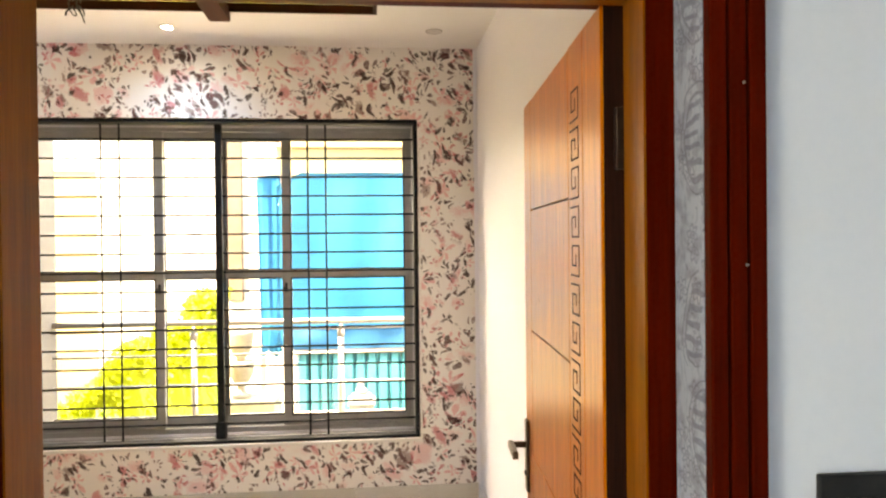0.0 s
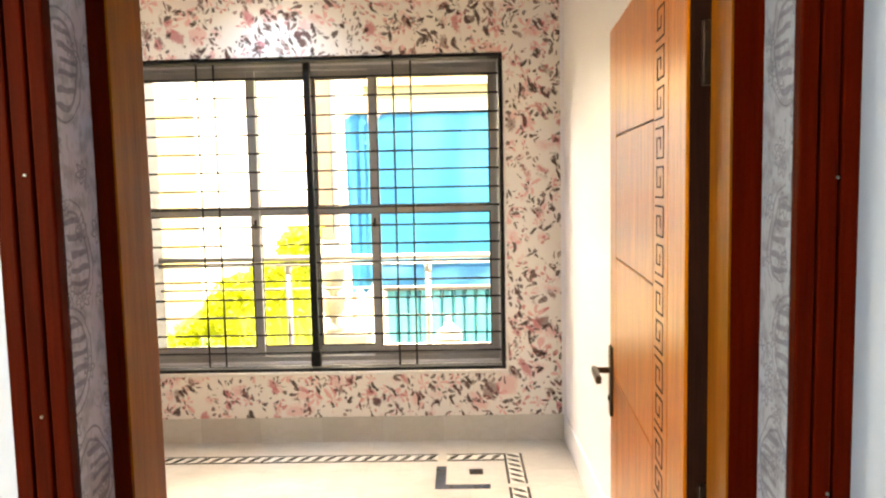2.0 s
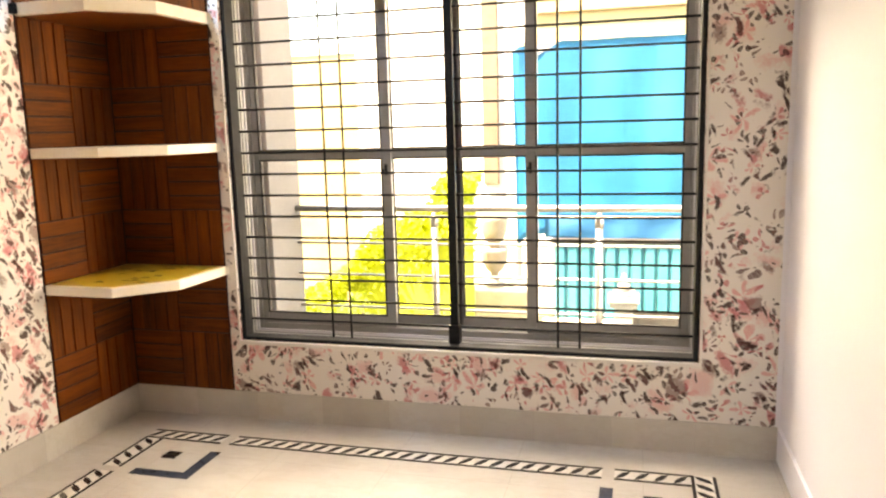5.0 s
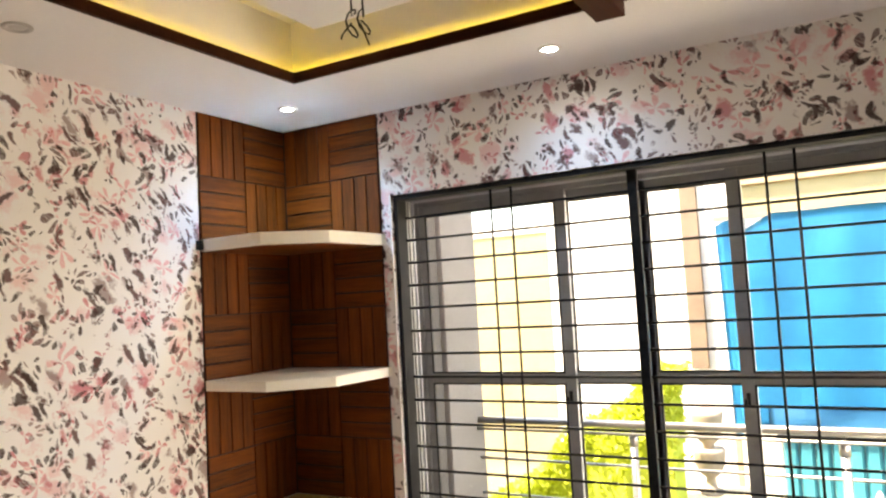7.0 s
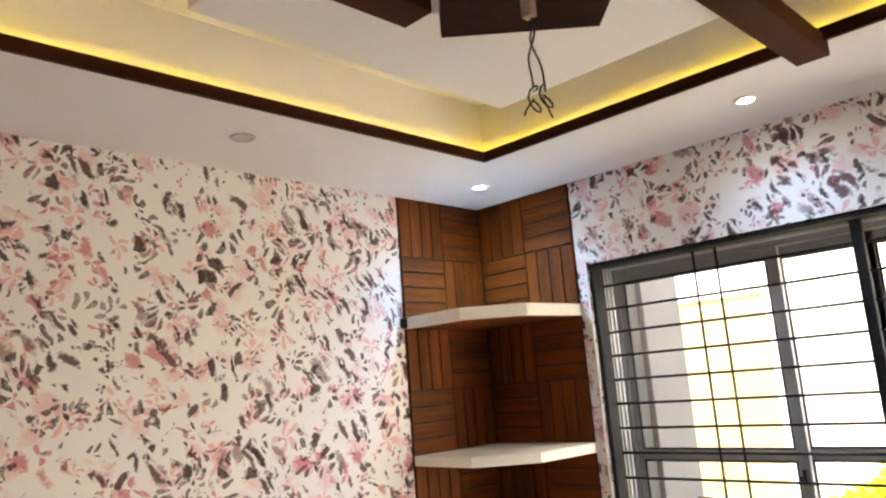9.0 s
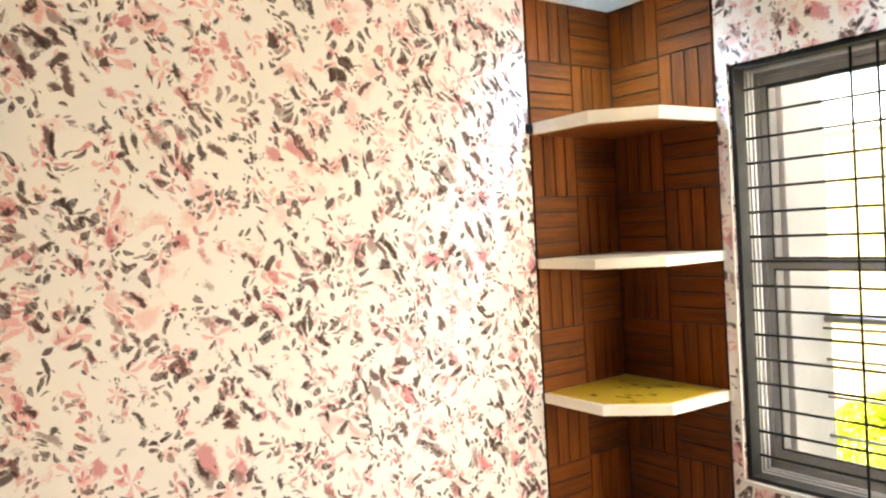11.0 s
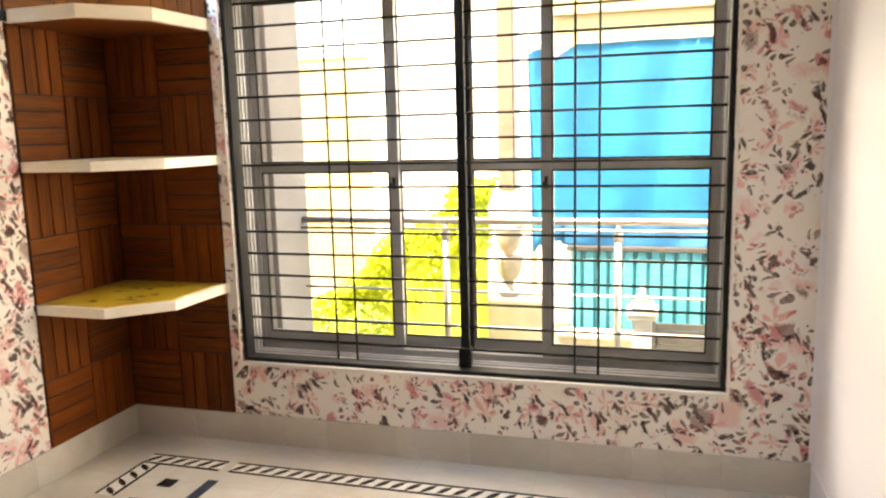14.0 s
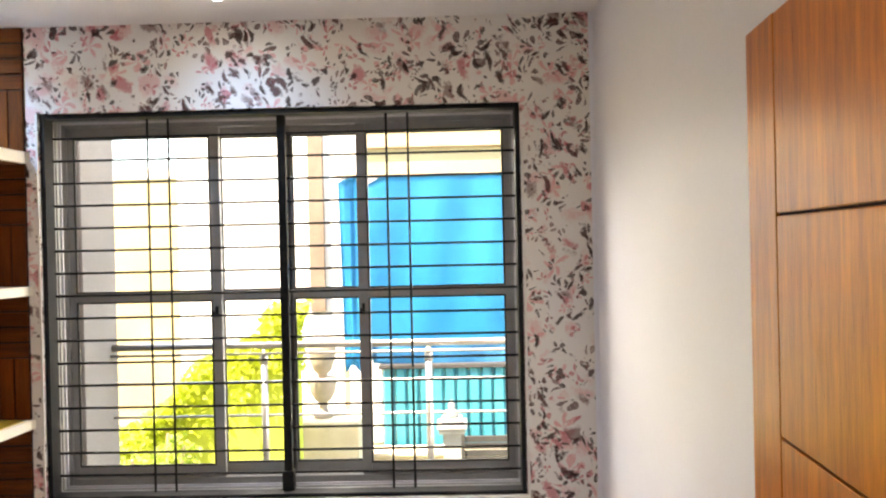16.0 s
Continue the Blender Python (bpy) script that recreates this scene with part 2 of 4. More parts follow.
def sketch_paper(name, flowers, base):
    """Pale paper with grey pencil drawings: striped shells between reeds, or dotted flowers."""
    m, t, p = material(name)
    n = Net(t)
    sep = n.add("ShaderNodeSeparateXYZ", Vector=n.place())
    uv = n.add("ShaderNodeCombineXYZ", X=sep.outputs[1], Y=sep.outputs[2]).outputs[0]
    warp = n.add("ShaderNodeTexNoise", Vector=uv, Scale=14.0, Detail=2.0).outputs[1]
    sc = t.nodes.new("ShaderNodeVectorMath")
    sc.operation = "SCALE"
    n.put(sc, "i0", warp)
    sc.inputs["Scale"].default_value = 0.035
    bent = n.add("ShaderNodeVectorMath", i0=uv, i1=sc.outputs[0]).outputs[0]
    uneven = n.math("MULTIPLY", n.math("SUBTRACT", n.noise(uv, 90.0, 2.0), 0.5), 0.5)

    def motif(scale, seed, stretch):
        v = n.mapping(bent, loc=(seed, seed * 1.3, 0), scale=(1.0, stretch, 1.0))
        vor = n.add("ShaderNodeTexVoronoi", Vector=v, Scale=scale, Randomness=0.75)
        d = t.nodes.new("ShaderNodeVectorMath")
        d.operation = "SUBTRACT"
        n.put(d, "i0", v)
        n.put(d, "i1", vor.outputs["Position"])
        xy = n.add("ShaderNodeSeparateXYZ", Vector=d.outputs[0])
        r = n.math("SQRT", n.math("ADD", n.math("MULTIPLY", xy.outputs[0], xy.outputs[0]), n.math("MULTIPLY", xy.outputs[1], xy.outputs[1])))
        return r, n.math("ARCTAN2", xy.outputs[1], xy.outputs[0]), xy.outputs[1], n.add("ShaderNodeSeparateColor", Color=vor.outputs["Color"]).outputs[0]

    def line(r, at, half):
        return n.math("SUBTRACT", 1.0, n.ramp(n.math("ABSOLUTE", n.math("SUBTRACT", r, at)), half * 0.5, half))

    # ribbed shells with a rim
    r, turn, up, pick = motif(7.5, 2.2, 0.72)
    ribs = n.ramp(n.math("ADD", n.math("SINE", n.math("MULTIPLY", up, 430.0)), uneven), 0.1, 0.5)
    shell = n.math("MULTIPLY", ribs, n.math("MULTIPLY", n.math("LESS_THAN", r, 0.042), n.math("GREATER_THAN", n.math("COSINE", turn), -0.35)))
    f = n.math("MAXIMUM", shell, n.math("MAXIMUM", line(r, 0.043, 0.0024), line(r, 0.054, 0.0016)))
    # small ringed flowers with toothed petals
    r, turn, up, pick = motif(24.0 if flowers else 20.0, 6.8, 0.9)
    petal = n.math("ADD", 0.0125, n.math("MULTIPLY", n.math("SINE", n.math("MULTIPLY", turn, 6.0)), 0.0035))
    bud = n.math("MAXIMUM", n.math("MAXIMUM", line(r, petal, 0.0022), line(r, 0.005, 0.0016)), n.math("LESS_THAN", r, 0.0022))
    f = n.math("MAXIMUM", f, n.math("MULTIPLY", bud, n.math("LESS_THAN", pick, 0.75 if flowers else 0.45)))
    # reeds between them
    reed = n.noise(n.mapping(bent, rot=(0, 0, 0.25), scale=(80.0, 14.0, 1.0)), 1.0, 2.0)
    reeds = n.math("SUBTRACT", 1.0, n.ramp(n.math("ABSOLUTE", n.math("SUBTRACT", reed, 0.52)), 0.012, 0.030))
    f = n.math("MAXIMUM", f, n.math("MULTIPLY", reeds, 0.45))
    f = n.math("MULTIPLY", f, n.math("ADD", 0.6, uneven))
    wash = n.mix(n.ramp(n.noise(uv, 26.0, 2.0), 0.48, 0.60), rgb(*base), rgb(*(c * 0.70 for c in base)))
    n.put(p, "Base Color", n.mix(n.math("MULTIPLY", f, 1.1, True), wash, rgb(0.09, 0.10, 0.14)))
    n.put(p, "Roughness", 0.6)
    n.put(p, "Normal", n.bump(n.noise(uv, 200.0), 0.1, 0.001))
    return m


def marble(name, tiled):
    """Polished cream marble with soft veins; tiled: faint joints every 0.6 m."""
    m, t, p = material(name)
    n = Net(t)
    pos = n.place()
    info = n.add("ShaderNodeObjectInfo").outputs["Random"]
    cloud = n.noise(pos, 2.2, 5.0, 0.6)
    vein = n.math("ABSOLUTE", n.math("SUBTRACT", n.noise(n.mapping(pos, scale=(1.0, 2.2, 1.6)), 2.6, 6.0, 0.7), 0.5))
    base = n.mix(n.ramp(cloud, 0.3, 0.7), rgb(0.55, 0.515, 0.47), rgb(0.67, 0.635, 0.59))
    base = n.mix(n.math("MULTIPLY", n.math("SUBTRACT", 1.0, n.ramp(vein, 0.0, 0.05)), 0.22), base, rgb(0.48, 0.42, 0.35))
    if tiled:
        brick = n.add("ShaderNodeTexBrick", Vector=pos, Scale=1.0)
        brick.offset = 0.0
        brick.inputs["Brick Width"].default_value = 0.6
        brick.inputs["Row Height"].default_value = 0.6
        brick.inputs["Mortar Size"].default_value = 0.0022
        base = n.mix(n.math("MULTIPLY", brick.outputs["Fac"], 0.35), base, rgb(0.40, 0.36, 0.30))
    else:
        base = n.mix(n.math("MULTIPLY", info, 0.45), base, rgb(0.40, 0.37, 0.33))
    n.put(p, "Base Color", base)
    n.put(p, "Roughness", n.math("ADD", 0.04 if tiled else 0.20, n.math("MULTIPLY", n.noise(pos, 9.0), 0.08)))
    return m


def glowing(name, colour, strength):
    m, t, p = material(name)
    p.inputs["Base Color"].default_value = rgb(*colour)
    p.inputs["Emission Color"].default_value = rgb(*colour)
    p.inputs["Emission Strength"].default_value = strength
    return m


def foliage(name, c1, c2):
    m, t, p = material(name)
    n = Net(t)
    isl = n.add("ShaderNodeNewGeometry").outputs["Random Per Island"]
    n.put(p, "Base Color", n.mix(isl, rgb(*c1), rgb(*c2)))
    p.inputs["Roughness"].default_value = 0.5
    thin = n.add("ShaderNodeBsdfTranslucent", Color=n.mix(isl, rgb(*c1), rgb(*c2)))
    both = n.add("ShaderNodeMixShader", Fac=0.45)
    t.links.new(p.outputs[0], both.inputs[1])
    t.links.new(thin.outputs[0], both.inputs[2])
    t.links.new(both.outputs[0], t.nodes["Material Output"].inputs[0])
    return m


def pane_glass():
    m, t, p = material("window_glass")
    p.inputs["Base Color"].default_value = rgb(0.97, 0.98, 0.98)
    p.inputs["Transmission Weight"].default_value = 1.0
    p.inputs["Roughness"].default_value = 0.0
    p.inputs["IOR"].default_value = 1.05
    return m


PAPER = floral_paper()
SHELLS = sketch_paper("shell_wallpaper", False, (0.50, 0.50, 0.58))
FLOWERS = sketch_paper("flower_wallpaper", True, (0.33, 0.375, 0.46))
CREAM = painted("white_wall_paint", (0.82, 0.81, 0.87), (0.86, 0.85, 0.91), 0.42, 1.2, 0.06)
# made-up dark tone for the unseen south wall, so less light bounces back
TAUPE = painted("taupe_low_bounce_paint", (0.36, 0.31, 0.28), (0.40, 0.35, 0.32), 0.6, 1.5, 0.06)
HALLPAINT = painted("pale_blue_wall_paint", (0.58, 0.66, 0.77), (0.63, 0.70, 0.80), 0.5, 1.5, 0.06)
CEIL = painted("ceiling_paint", (0.77, 0.735, 0.725), (0.81, 0.775, 0.765), 0.65, 1.0, 0.05)
FLOOR, SKIRT = marble("marble_floor", True), marble("marble_skirting", False)
BLACKSTONE = painted("black_marble", (0.018, 0.016, 0.018), (0.05, 0.045, 0.045), 0.2, 20.0, 0.0)
SLATE = painted("slate_blue_marble", (0.03, 0.04, 0.065), (0.06, 0.07, 0.10), 0.22, 12.0, 0.0)
WHITESTONE = painted("white_marble", (0.72, 0.68, 0.62), (0.80, 0.77, 0.72), 0.2, 12.0, 0.0)
FRAMEWOOD = wooden("mahogany_frame", (0.030, 0.0016, 0.0006), (0.095, 0.0055, 0.0012), 2, 0.34, 0.0, 30.0, 0.8, 0.1, 0.04)
FRAMEWOOD_X = wooden("mahogany_frame_across", (0.030, 0.0016, 0.0006), (0.095, 0.0055, 0.0012), 0, 0.34, 0.0, 30.0, 0.8, 0.1, 0.04)
# lit copy of the frame wood: golden window light put into the colour
LITFRAMEWOOD = wooden("lit_frame_wood", (0.13, 0.032, 0.002), (0.34, 0.105, 0.009), 2, 0.30, 0.0, 30.0, 0.8, 0.1, 0.11, 0.16, (1.0, 0.55, 0.12))
DOORWOOD = wooden("varnished_door_veneer", (0.30, 0.046, 0.0014), (0.76, 0.215, 0.008), 2, 0.24, 0.0, 60.0, 1.05, 0.1, 1.0, 0.12, (1.0, 0.62, 0.22))
DOOREDGE = wooden("dark_door_edge", (0.012, 0.005, 0.004), (0.035, 0.012, 0.008), 2, 0.5, 0.0, 30.0, 1.0, 0.1, 0.06)
GROOVE = painted("door_groove", (0.022, 0.005, 0.002), (0.05, 0.012, 0.004), 0.6, 30.0, 0.0, 0.0, 60.0, 0.1)
PLANK_V = wooden("teak_plank_upright", (0.022, 0.0032, 0.0004), (0.25, 0.054, 0.005), 2, 0.5, 0.0, 34.0, 0.9, 0.6, 0.28, 0.16, (1.0, 0.84, 0.62))
PLANK_X = wooden("teak_plank_level_x", (0.022, 0.0032, 0.0004), (0.25, 0.054, 0.005), 0, 0.5, 0.0, 34.0, 0.9, 0.6, 0.28, 0.16, (1.0, 0.84, 0.62))
PLANK_Y = wooden("teak_plank_level_y", (0.022, 0.0032, 0.0004), (0.25, 0.054, 0.005), 1, 0.5, 0.0, 34.0, 0.9, 0.6, 0.28, 0.16, (1.0, 0.84, 0.62))
PANELGAP = painted("panel_backing", (0.018, 0.005, 0.002), (0.04, 0.010, 0.004), 0.8, 20.0, 0.0)
TRAYWOOD = wooden("brown_tray_trim", (0.022, 0.006, 0.004), (0.05, 0.014, 0.008), 0, 0.5, 0.0, 20.0, 0.7, 0.2, 0.08)
SHELFWHITE = painted("white_shelf_edge", (0.78, 0.72, 0.60), (0.84, 0.79, 0.70), 0.4, 6.0, 0.05)
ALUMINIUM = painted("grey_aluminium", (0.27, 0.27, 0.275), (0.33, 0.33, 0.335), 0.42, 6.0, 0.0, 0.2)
# lighter aluminium: the sheen along a frame ridge, put into the colour
ALUSHEEN = painted("aluminium_ridge_sheen", (0.48, 0.48, 0.54), (0.56, 0.56, 0.62), 0.35, 6.0, 0.0, 0.2)
GRILLE = painted("black_iron_paint", (0.008, 0.0075, 0.008), (0.018, 0.017, 0.017), 0.5, 30.0, 0.1, 0.0, 60.0, 0.15)
RUBBER = painted("black_gasket", (0.015, 0.015, 0.015), (0.03, 0.03, 0.03), 0.7, 30.0, 0.0)
SILL = painted("white_sill_paint", (0.74, 0.70, 0.66), (0.80, 0.77, 0.74), 0.5, 8.0, 0.1)
BRONZE = painted("dark_bronze", (0.05, 0.03, 0.02), (0.10, 0.06, 0.04), 0.35, 20.0, 0.0, 0.8)
STEEL = painted("stainless_steel", (0.30, 0.29, 0.28), (0.38, 0.37, 0.36), 0.3, 8.0, 0.0, 0.9)
BLACKPLASTIC = painted("black_plastic", (0.008, 0.008, 0.009), (0.02, 0.02, 0.02), 0.35, 12.0, 0.0, 0.0, 60.0, 0.2)
WIRE = painted("black_cable", (0.015, 0.013, 0.012), (0.03, 0.025, 0.022), 0.5, 30.0, 0.0)
COPPER = painted("connector_plastic", (0.45, 0.33, 0.30), (0.55, 0.42, 0.38), 0.5, 30.0, 0.0)
LED = glowing("yellow_led_strip", (1.0, 0.82, 0.07), 1.9)
SPOTGLOW = glowing("cool_spot_lens", (0.70, 0.85, 1.0), 25.0)
SPOTDARK = painted("unlit_spot_lens", (0.40, 0.37, 0.35), (0.48, 0.45, 0.43), 0.3, 12.0, 0.0)
GLASS = pane_glass()
RENDERWHITE = painted("white_render", (0.74, 0.72, 0.68), (0.82, 0.80, 0.77), 0.8, 1.5, 0.2)
RENDERCREAM = painted("cream_render", (0.35, 0.285, 0.15), (0.40, 0.335, 0.185), 0.8, 1.2, 0.2)
BEIGE = painted("beige_stone", (0.34, 0.24, 0.14), (0.42, 0.31, 0.20), 0.7, 4.0, 0.2)
BROWNSTONE = painted("brown_stone_cladding", (0.15, 0.105, 0.075), (0.20, 0.145, 0.105), 0.7, 4.0, 0.2)
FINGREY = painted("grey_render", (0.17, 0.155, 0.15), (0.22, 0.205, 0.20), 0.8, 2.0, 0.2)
# grey render again, darkened to carry the shade on the fin
FINSHADE = painted("shaded_grey_render", (0.085, 0.078, 0.075), (0.115, 0.105, 0.10), 0.8, 2.0, 0.2)
CONCRETE = painted("concrete", (0.34, 0.32, 0.30), (0.44, 0.42, 0.39), 0.8, 3.0, 0.3)
PLINTHSTONE = painted("cream_plinth_stone", (0.50, 0.42, 0.30), (0.60, 0.52, 0.39), 0.8, 5.0, 0.2)
PIERSTONE = painted("pale_pier_stone", (0.24, 0.235, 0.23), (0.34, 0.33, 0.32), 0.7, 9.0, 0.2)
TARP = painted("blue_tarpaulin", (0.002, 0.22, 0.44), (0.006, 0.27, 0.52), 0.45, 2.0, 0.2, 0.0, 20.0)
# darker copy of the tarpaulin blue for its shaded foot
TARPSHADE = painted("shaded_blue_sheet", (0.012, 0.16, 0.34), (0.025, 0.20, 0.40), 0.5, 2.0, 0.2)
TEAL = painted("teal_sheet", (0.012, 0.16, 0.21), (0.035, 0.24, 0.30), 0.5, 2.0, 0.1)
URNSTONE = painted("urn_stone", (0.28, 0.23, 0.19), (0.36, 0.30, 0.25), 0.7, 10.0, 0.2)
DARKMETAL = painted("dark_shutter_metal", (0.030, 0.028, 0.028), (0.05, 0.047, 0.046), 0.5, 4.0, 0.1)
LEAF = foliage("hedge_leaves", (0.44, 0.52, 0.05), (0.54, 0.58, 0.08))
BUSHLEAF = foliage("bush_leaves", (0.14, 0.22, 0.03), (0.44, 0.54, 0.09))
LEAFCORE = painted("hedge_inside", (0.40, 0.46, 0.05), (0.46, 0.52, 0.06), 0.8, 8.0, 0.0)
FILM = painted("yellow_film", (0.42, 0.26, 0.015), (0.56, 0.40, 0.05), 0.35, 7.0, 0.0)
GRASSY = painted("garden_ground", (0.10, 0.11, 0.05), (0.20, 0.17, 0.10), 0.9, 0.6, 0.3)

# ---- builders ----
BASE = {}


def thing(name, base, label, category, group="", kind=""):
    ob = new(name)
    ob.location = base
    ob.empty_display_size = 0.1
    BASE[ob] = Vector(base)
    return tagged(ob, label, category, group, kind)


def finish(name, bm, mat, smooth=False):
    bmesh.ops.recalc_face_normals(bm, faces=bm.faces)
    me = bpy.data.meshes.new(name)
    bm.to_mesh(me)
    bm.free()
    if smooth:
        for f in me.polygons:
            f.use_smooth = True
    me.materials.append(mat)
    return new(name, me)


def part(name, bm, mat, parent=None, label="", smooth=False, local=False):
    """One mesh object, in world coordinates (local: in its thing's own), under a thing or a part."""
    ob = finish(name, bm, mat, smooth)
    if parent:
        ob.parent = parent
        if not local and parent in BASE:
            ob.location = -BASE[parent]
    return tagged(ob, label)


def box(bm, x0, x1, y0, y1, z0, z1, bevel=0.0):
    vs = [bm.verts.new(v) for v in ((x0, y0, z0), (x1, y0, z0), (x1, y1, z0), (x0, y1, z0), (x0, y0, z1), (x1, y0, z1), (x1, y1, z1), (x0, y1, z1))]
    fs = [bm.faces.new([vs[i] for i in q]) for q in ((3, 2, 1, 0), (4, 5, 6, 7), (0, 1, 5, 4), (1, 2, 6, 5), (2, 3, 7, 6), (3, 0, 4, 7))]
    if bevel:
        es = list({e for f in fs for e in f.edges})
        bmesh.ops.bevel(bm, geom=es, offset=bevel, segments=2, affect="EDGES", profile=0.6)
    return bm


def cube(x0, x1, y0, y1, z0, z1, bevel=0.0):
    return box(bmesh.new(), x0, x1, y0, y1, z0, z1, bevel)


def prism(points, z0, z1, bevel=0.0):
    """An upright prism over a polygon in plan."""
    bm = bmesh.new()
    low, high = [bm.verts.new((x, y, z0)) for x, y in points], [bm.verts.new((x, y, z1)) for x, y in points]
    bm.faces.new(low)
    bm.faces.new(high)
    for i in range(len(points)):
        j = (i + 1) % len(points)
        bm.faces.new((low[i], low[j], high[j], high[i]))
    if bevel:
        bmesh.ops.bevel(bm, geom=list(bm.edges), offset=bevel, segments=2, affect="EDGES", profile=0.6)
    return bm


def lathe(profile, cx, cy, sides=28, bm=None):
    """A turned body: rows of radius and height round an upright axis."""
    bm = bm or bmesh.new()
    rings = [[bm.verts.new((cx + r * math.cos(a), cy + r * math.sin(a), z)) for a in (2 * math.pi * k / sides for k in range(sides))] for r, z in profile]
    for a, b in zip(rings, rings[1:]):
        for k in range(sides):
            bm.faces.new((a[k], a[(k + 1) % sides], b[(k + 1) % sides], b[k]))
    bm.faces.new(rings[0])
    bm.faces.new(rings[-1])
    return bm


def rod(bm, a, b, r, sides=8):
    """A round bar from a to b."""
    a, b = Vector(a), Vector(b)
    q = (b - a).to_track_quat("Z", "Y").to_matrix()
    rings = [[bm.verts.new(c + q @ Vector((r * math.cos(t), r * math.sin(t), 0))) for t in (2 * math.pi * k / sides for k in range(sides))] for c in (a, b)]
    for k in range(sides):
        bm.faces.new((rings[0][k], rings[0][(k + 1) % sides], rings[1][(k + 1) % sides], rings[1][k]))
    bm.faces.new(rings[0])
    bm.faces.new(rings[1])
    return bm


def structure(name, bm, mat, label, category):
    return tagged(part(name, bm, mat), label, category, "", "structure")

# ---- the room's shell ----
XL, XR, YH, YD, YW, YO, ZC, ZU = -2.943, 0.637, 1.0, 1.235, 4.708, 5.0, 2.915, 3.195
WX0, WX1, WZ0, WZ1 = -2.225, 0.257, 0.462, 2.470
DX0, DX1, DZ = -0.568, 0.410, 2.100

PAPER_END = 0.612
bm = cube(XL - 0.15, PAPER_END, YW, YO, -0.1, WZ0)
box(bm, XL - 0.15, PAPER_END, YW, YO, WZ1, 3.4)
box(bm, XL - 0.15, WX0, YW, YO, WZ0, WZ1)
box(bm, WX1, PAPER_END, YW, YO, WZ0, WZ1)
structure("wall_north_edge", cube(PAPER_END, XR + 0.15, YW + 0.001, YO, -0.1, 3.4), CREAM, "narrow white painted strip beside the papered window wall", "wall")
structure("wall_north", bm, PAPER, "window wall papered with rose and olive brushed flowers", "wall")
structure("wall_west", cube(XL - 0.15, XL, YD, YW, -0.1, 3.4), PAPER, "long wall papered with rose and olive brushed flowers", "wall")
structure("wall_east", cube(XR, XR + 0.15, YD, YW, -0.1, 3.4), CREAM, "plain white painted wall behind the open door", "wall")
# out of view; its dark colour only dims the bounced light
bm = cube(XL - 0.15, DX0, 1.12, YD, -0.1, 3.4)
box(bm, DX1, XR + 0.15, 1.12, YD, -0.1, 3.4)
box(bm, DX0, DX1, 1.12, YD, DZ, 3.4)
structure("wall_south", bm, TAUPE, "unseen bedroom side of the door wall, taupe to cut bounced light", "wall")
bm = cube(-2.6, DX0, YH, 1.12, -0.1, 3.2)
box(bm, DX1, 1.9, YH, 1.12, -0.1, 3.2)
box(bm, DX0, DX1, YH, 1.12, DZ, 3.2)
structure("wall_hall_north", bm, HALLPAINT, "pale blue-white painted hall wall round the door", "wall")
bm = cube(-2.75, -2.6, -1.9, -1.85, -0.1, 3.2)
box(bm, -2.75, -2.6, -0.75, YH, -0.1, 3.2)
box(bm, -2.75, -2.6, -1.85, -0.75, 2.5, 3.2)
structure("wall_hall_west", bm, HALLPAINT, "pale painted hall wall with an opening to daylight", "wall")
structure("wall_hall_east", cube(1.9, 2.05, -1.9, YH, -0.1, 3.2), HALLPAINT, "plain pale painted hall wall", "wall")
structure("wall_hall_south", cube(-2.75, 2.05, -2.05, -1.9, -0.1, 3.2), HALLPAINT, "plain pale painted hall wall", "wall")
structure("ceiling_hall", cube(-2.75, 2.05, -2.05, YH, 2.95, 3.2), CEIL, "plain white hall ceiling", "ceiling")
bm = cube(XL - 0.15, XR + 0.15, 1.12, YO, -0.1, 0.0)
box(bm, -2.75, 2.05, -2.05, 1.12, -0.1, 0.0)
structure("floor", bm, FLOOR, "polished cream marble floor with inlaid border", "floor")

# tray ceiling: soffit ring, cove wall and raised middle
TX0, TX1, TY0, TY1, BACK = -2.247, 0.0, 1.93, 4.008, 0.031
bm = bmesh.new()
for x0, x1, y0, y1 in ((XL, XR, TY1, YW), (XL, XR, YD, TY0), (XL, TX0, TY0, TY1), (TX1, XR, TY0, TY1)):
    box(bm, x0, x1, y0, y1, ZC, 2.940)
for x0, x1, y0, y1 in ((XL, XR, TY1 + BACK, YW), (XL, XR, YD, TY0 - BACK), (XL, TX0 - BACK, TY0 - BACK, TY1 + BACK), (TX1 + BACK, XR, TY0 - BACK, TY1 + BACK)):
    box(bm, x0, x1, y0, y1, 2.940, ZU)
box(bm, XL, XR, YD, YW, ZU, 3.4)
structure("ceiling", bm, CEIL, "white tray ceiling with a raised middle and cove", "ceiling")

trim = thing("tray_trim", (TX0, TY1, 2.91), "dark brown wooden edging round the ceiling tray", "trim", "", "structure")
E_, LOW, TOP = 0.016, 2.905, 2.950
part("edge_board", cube(TX0 - 0.004, TX1 + 0.004, TY1 - E_, TY1 + 0.004, LOW, TOP, 0.002), TRAYWOOD, trim)
part("edge_board", cube(TX0 - 0.004, TX1 + 0.004, TY0 - 0.004, TY0 + E_, LOW, TOP, 0.002), TRAYWOOD, trim)
part("edge_board", cube(TX0 - 0.004, TX0 + E_, TY0 + E_, TY1 - E_, LOW, TOP, 0.002), TRAYWOOD, trim)
part("edge_board", cube(TX1 - E_, TX1 + 0.004, TY0 + E_, TY1 - E_, LOW, TOP, 0.002), TRAYWOOD, trim)

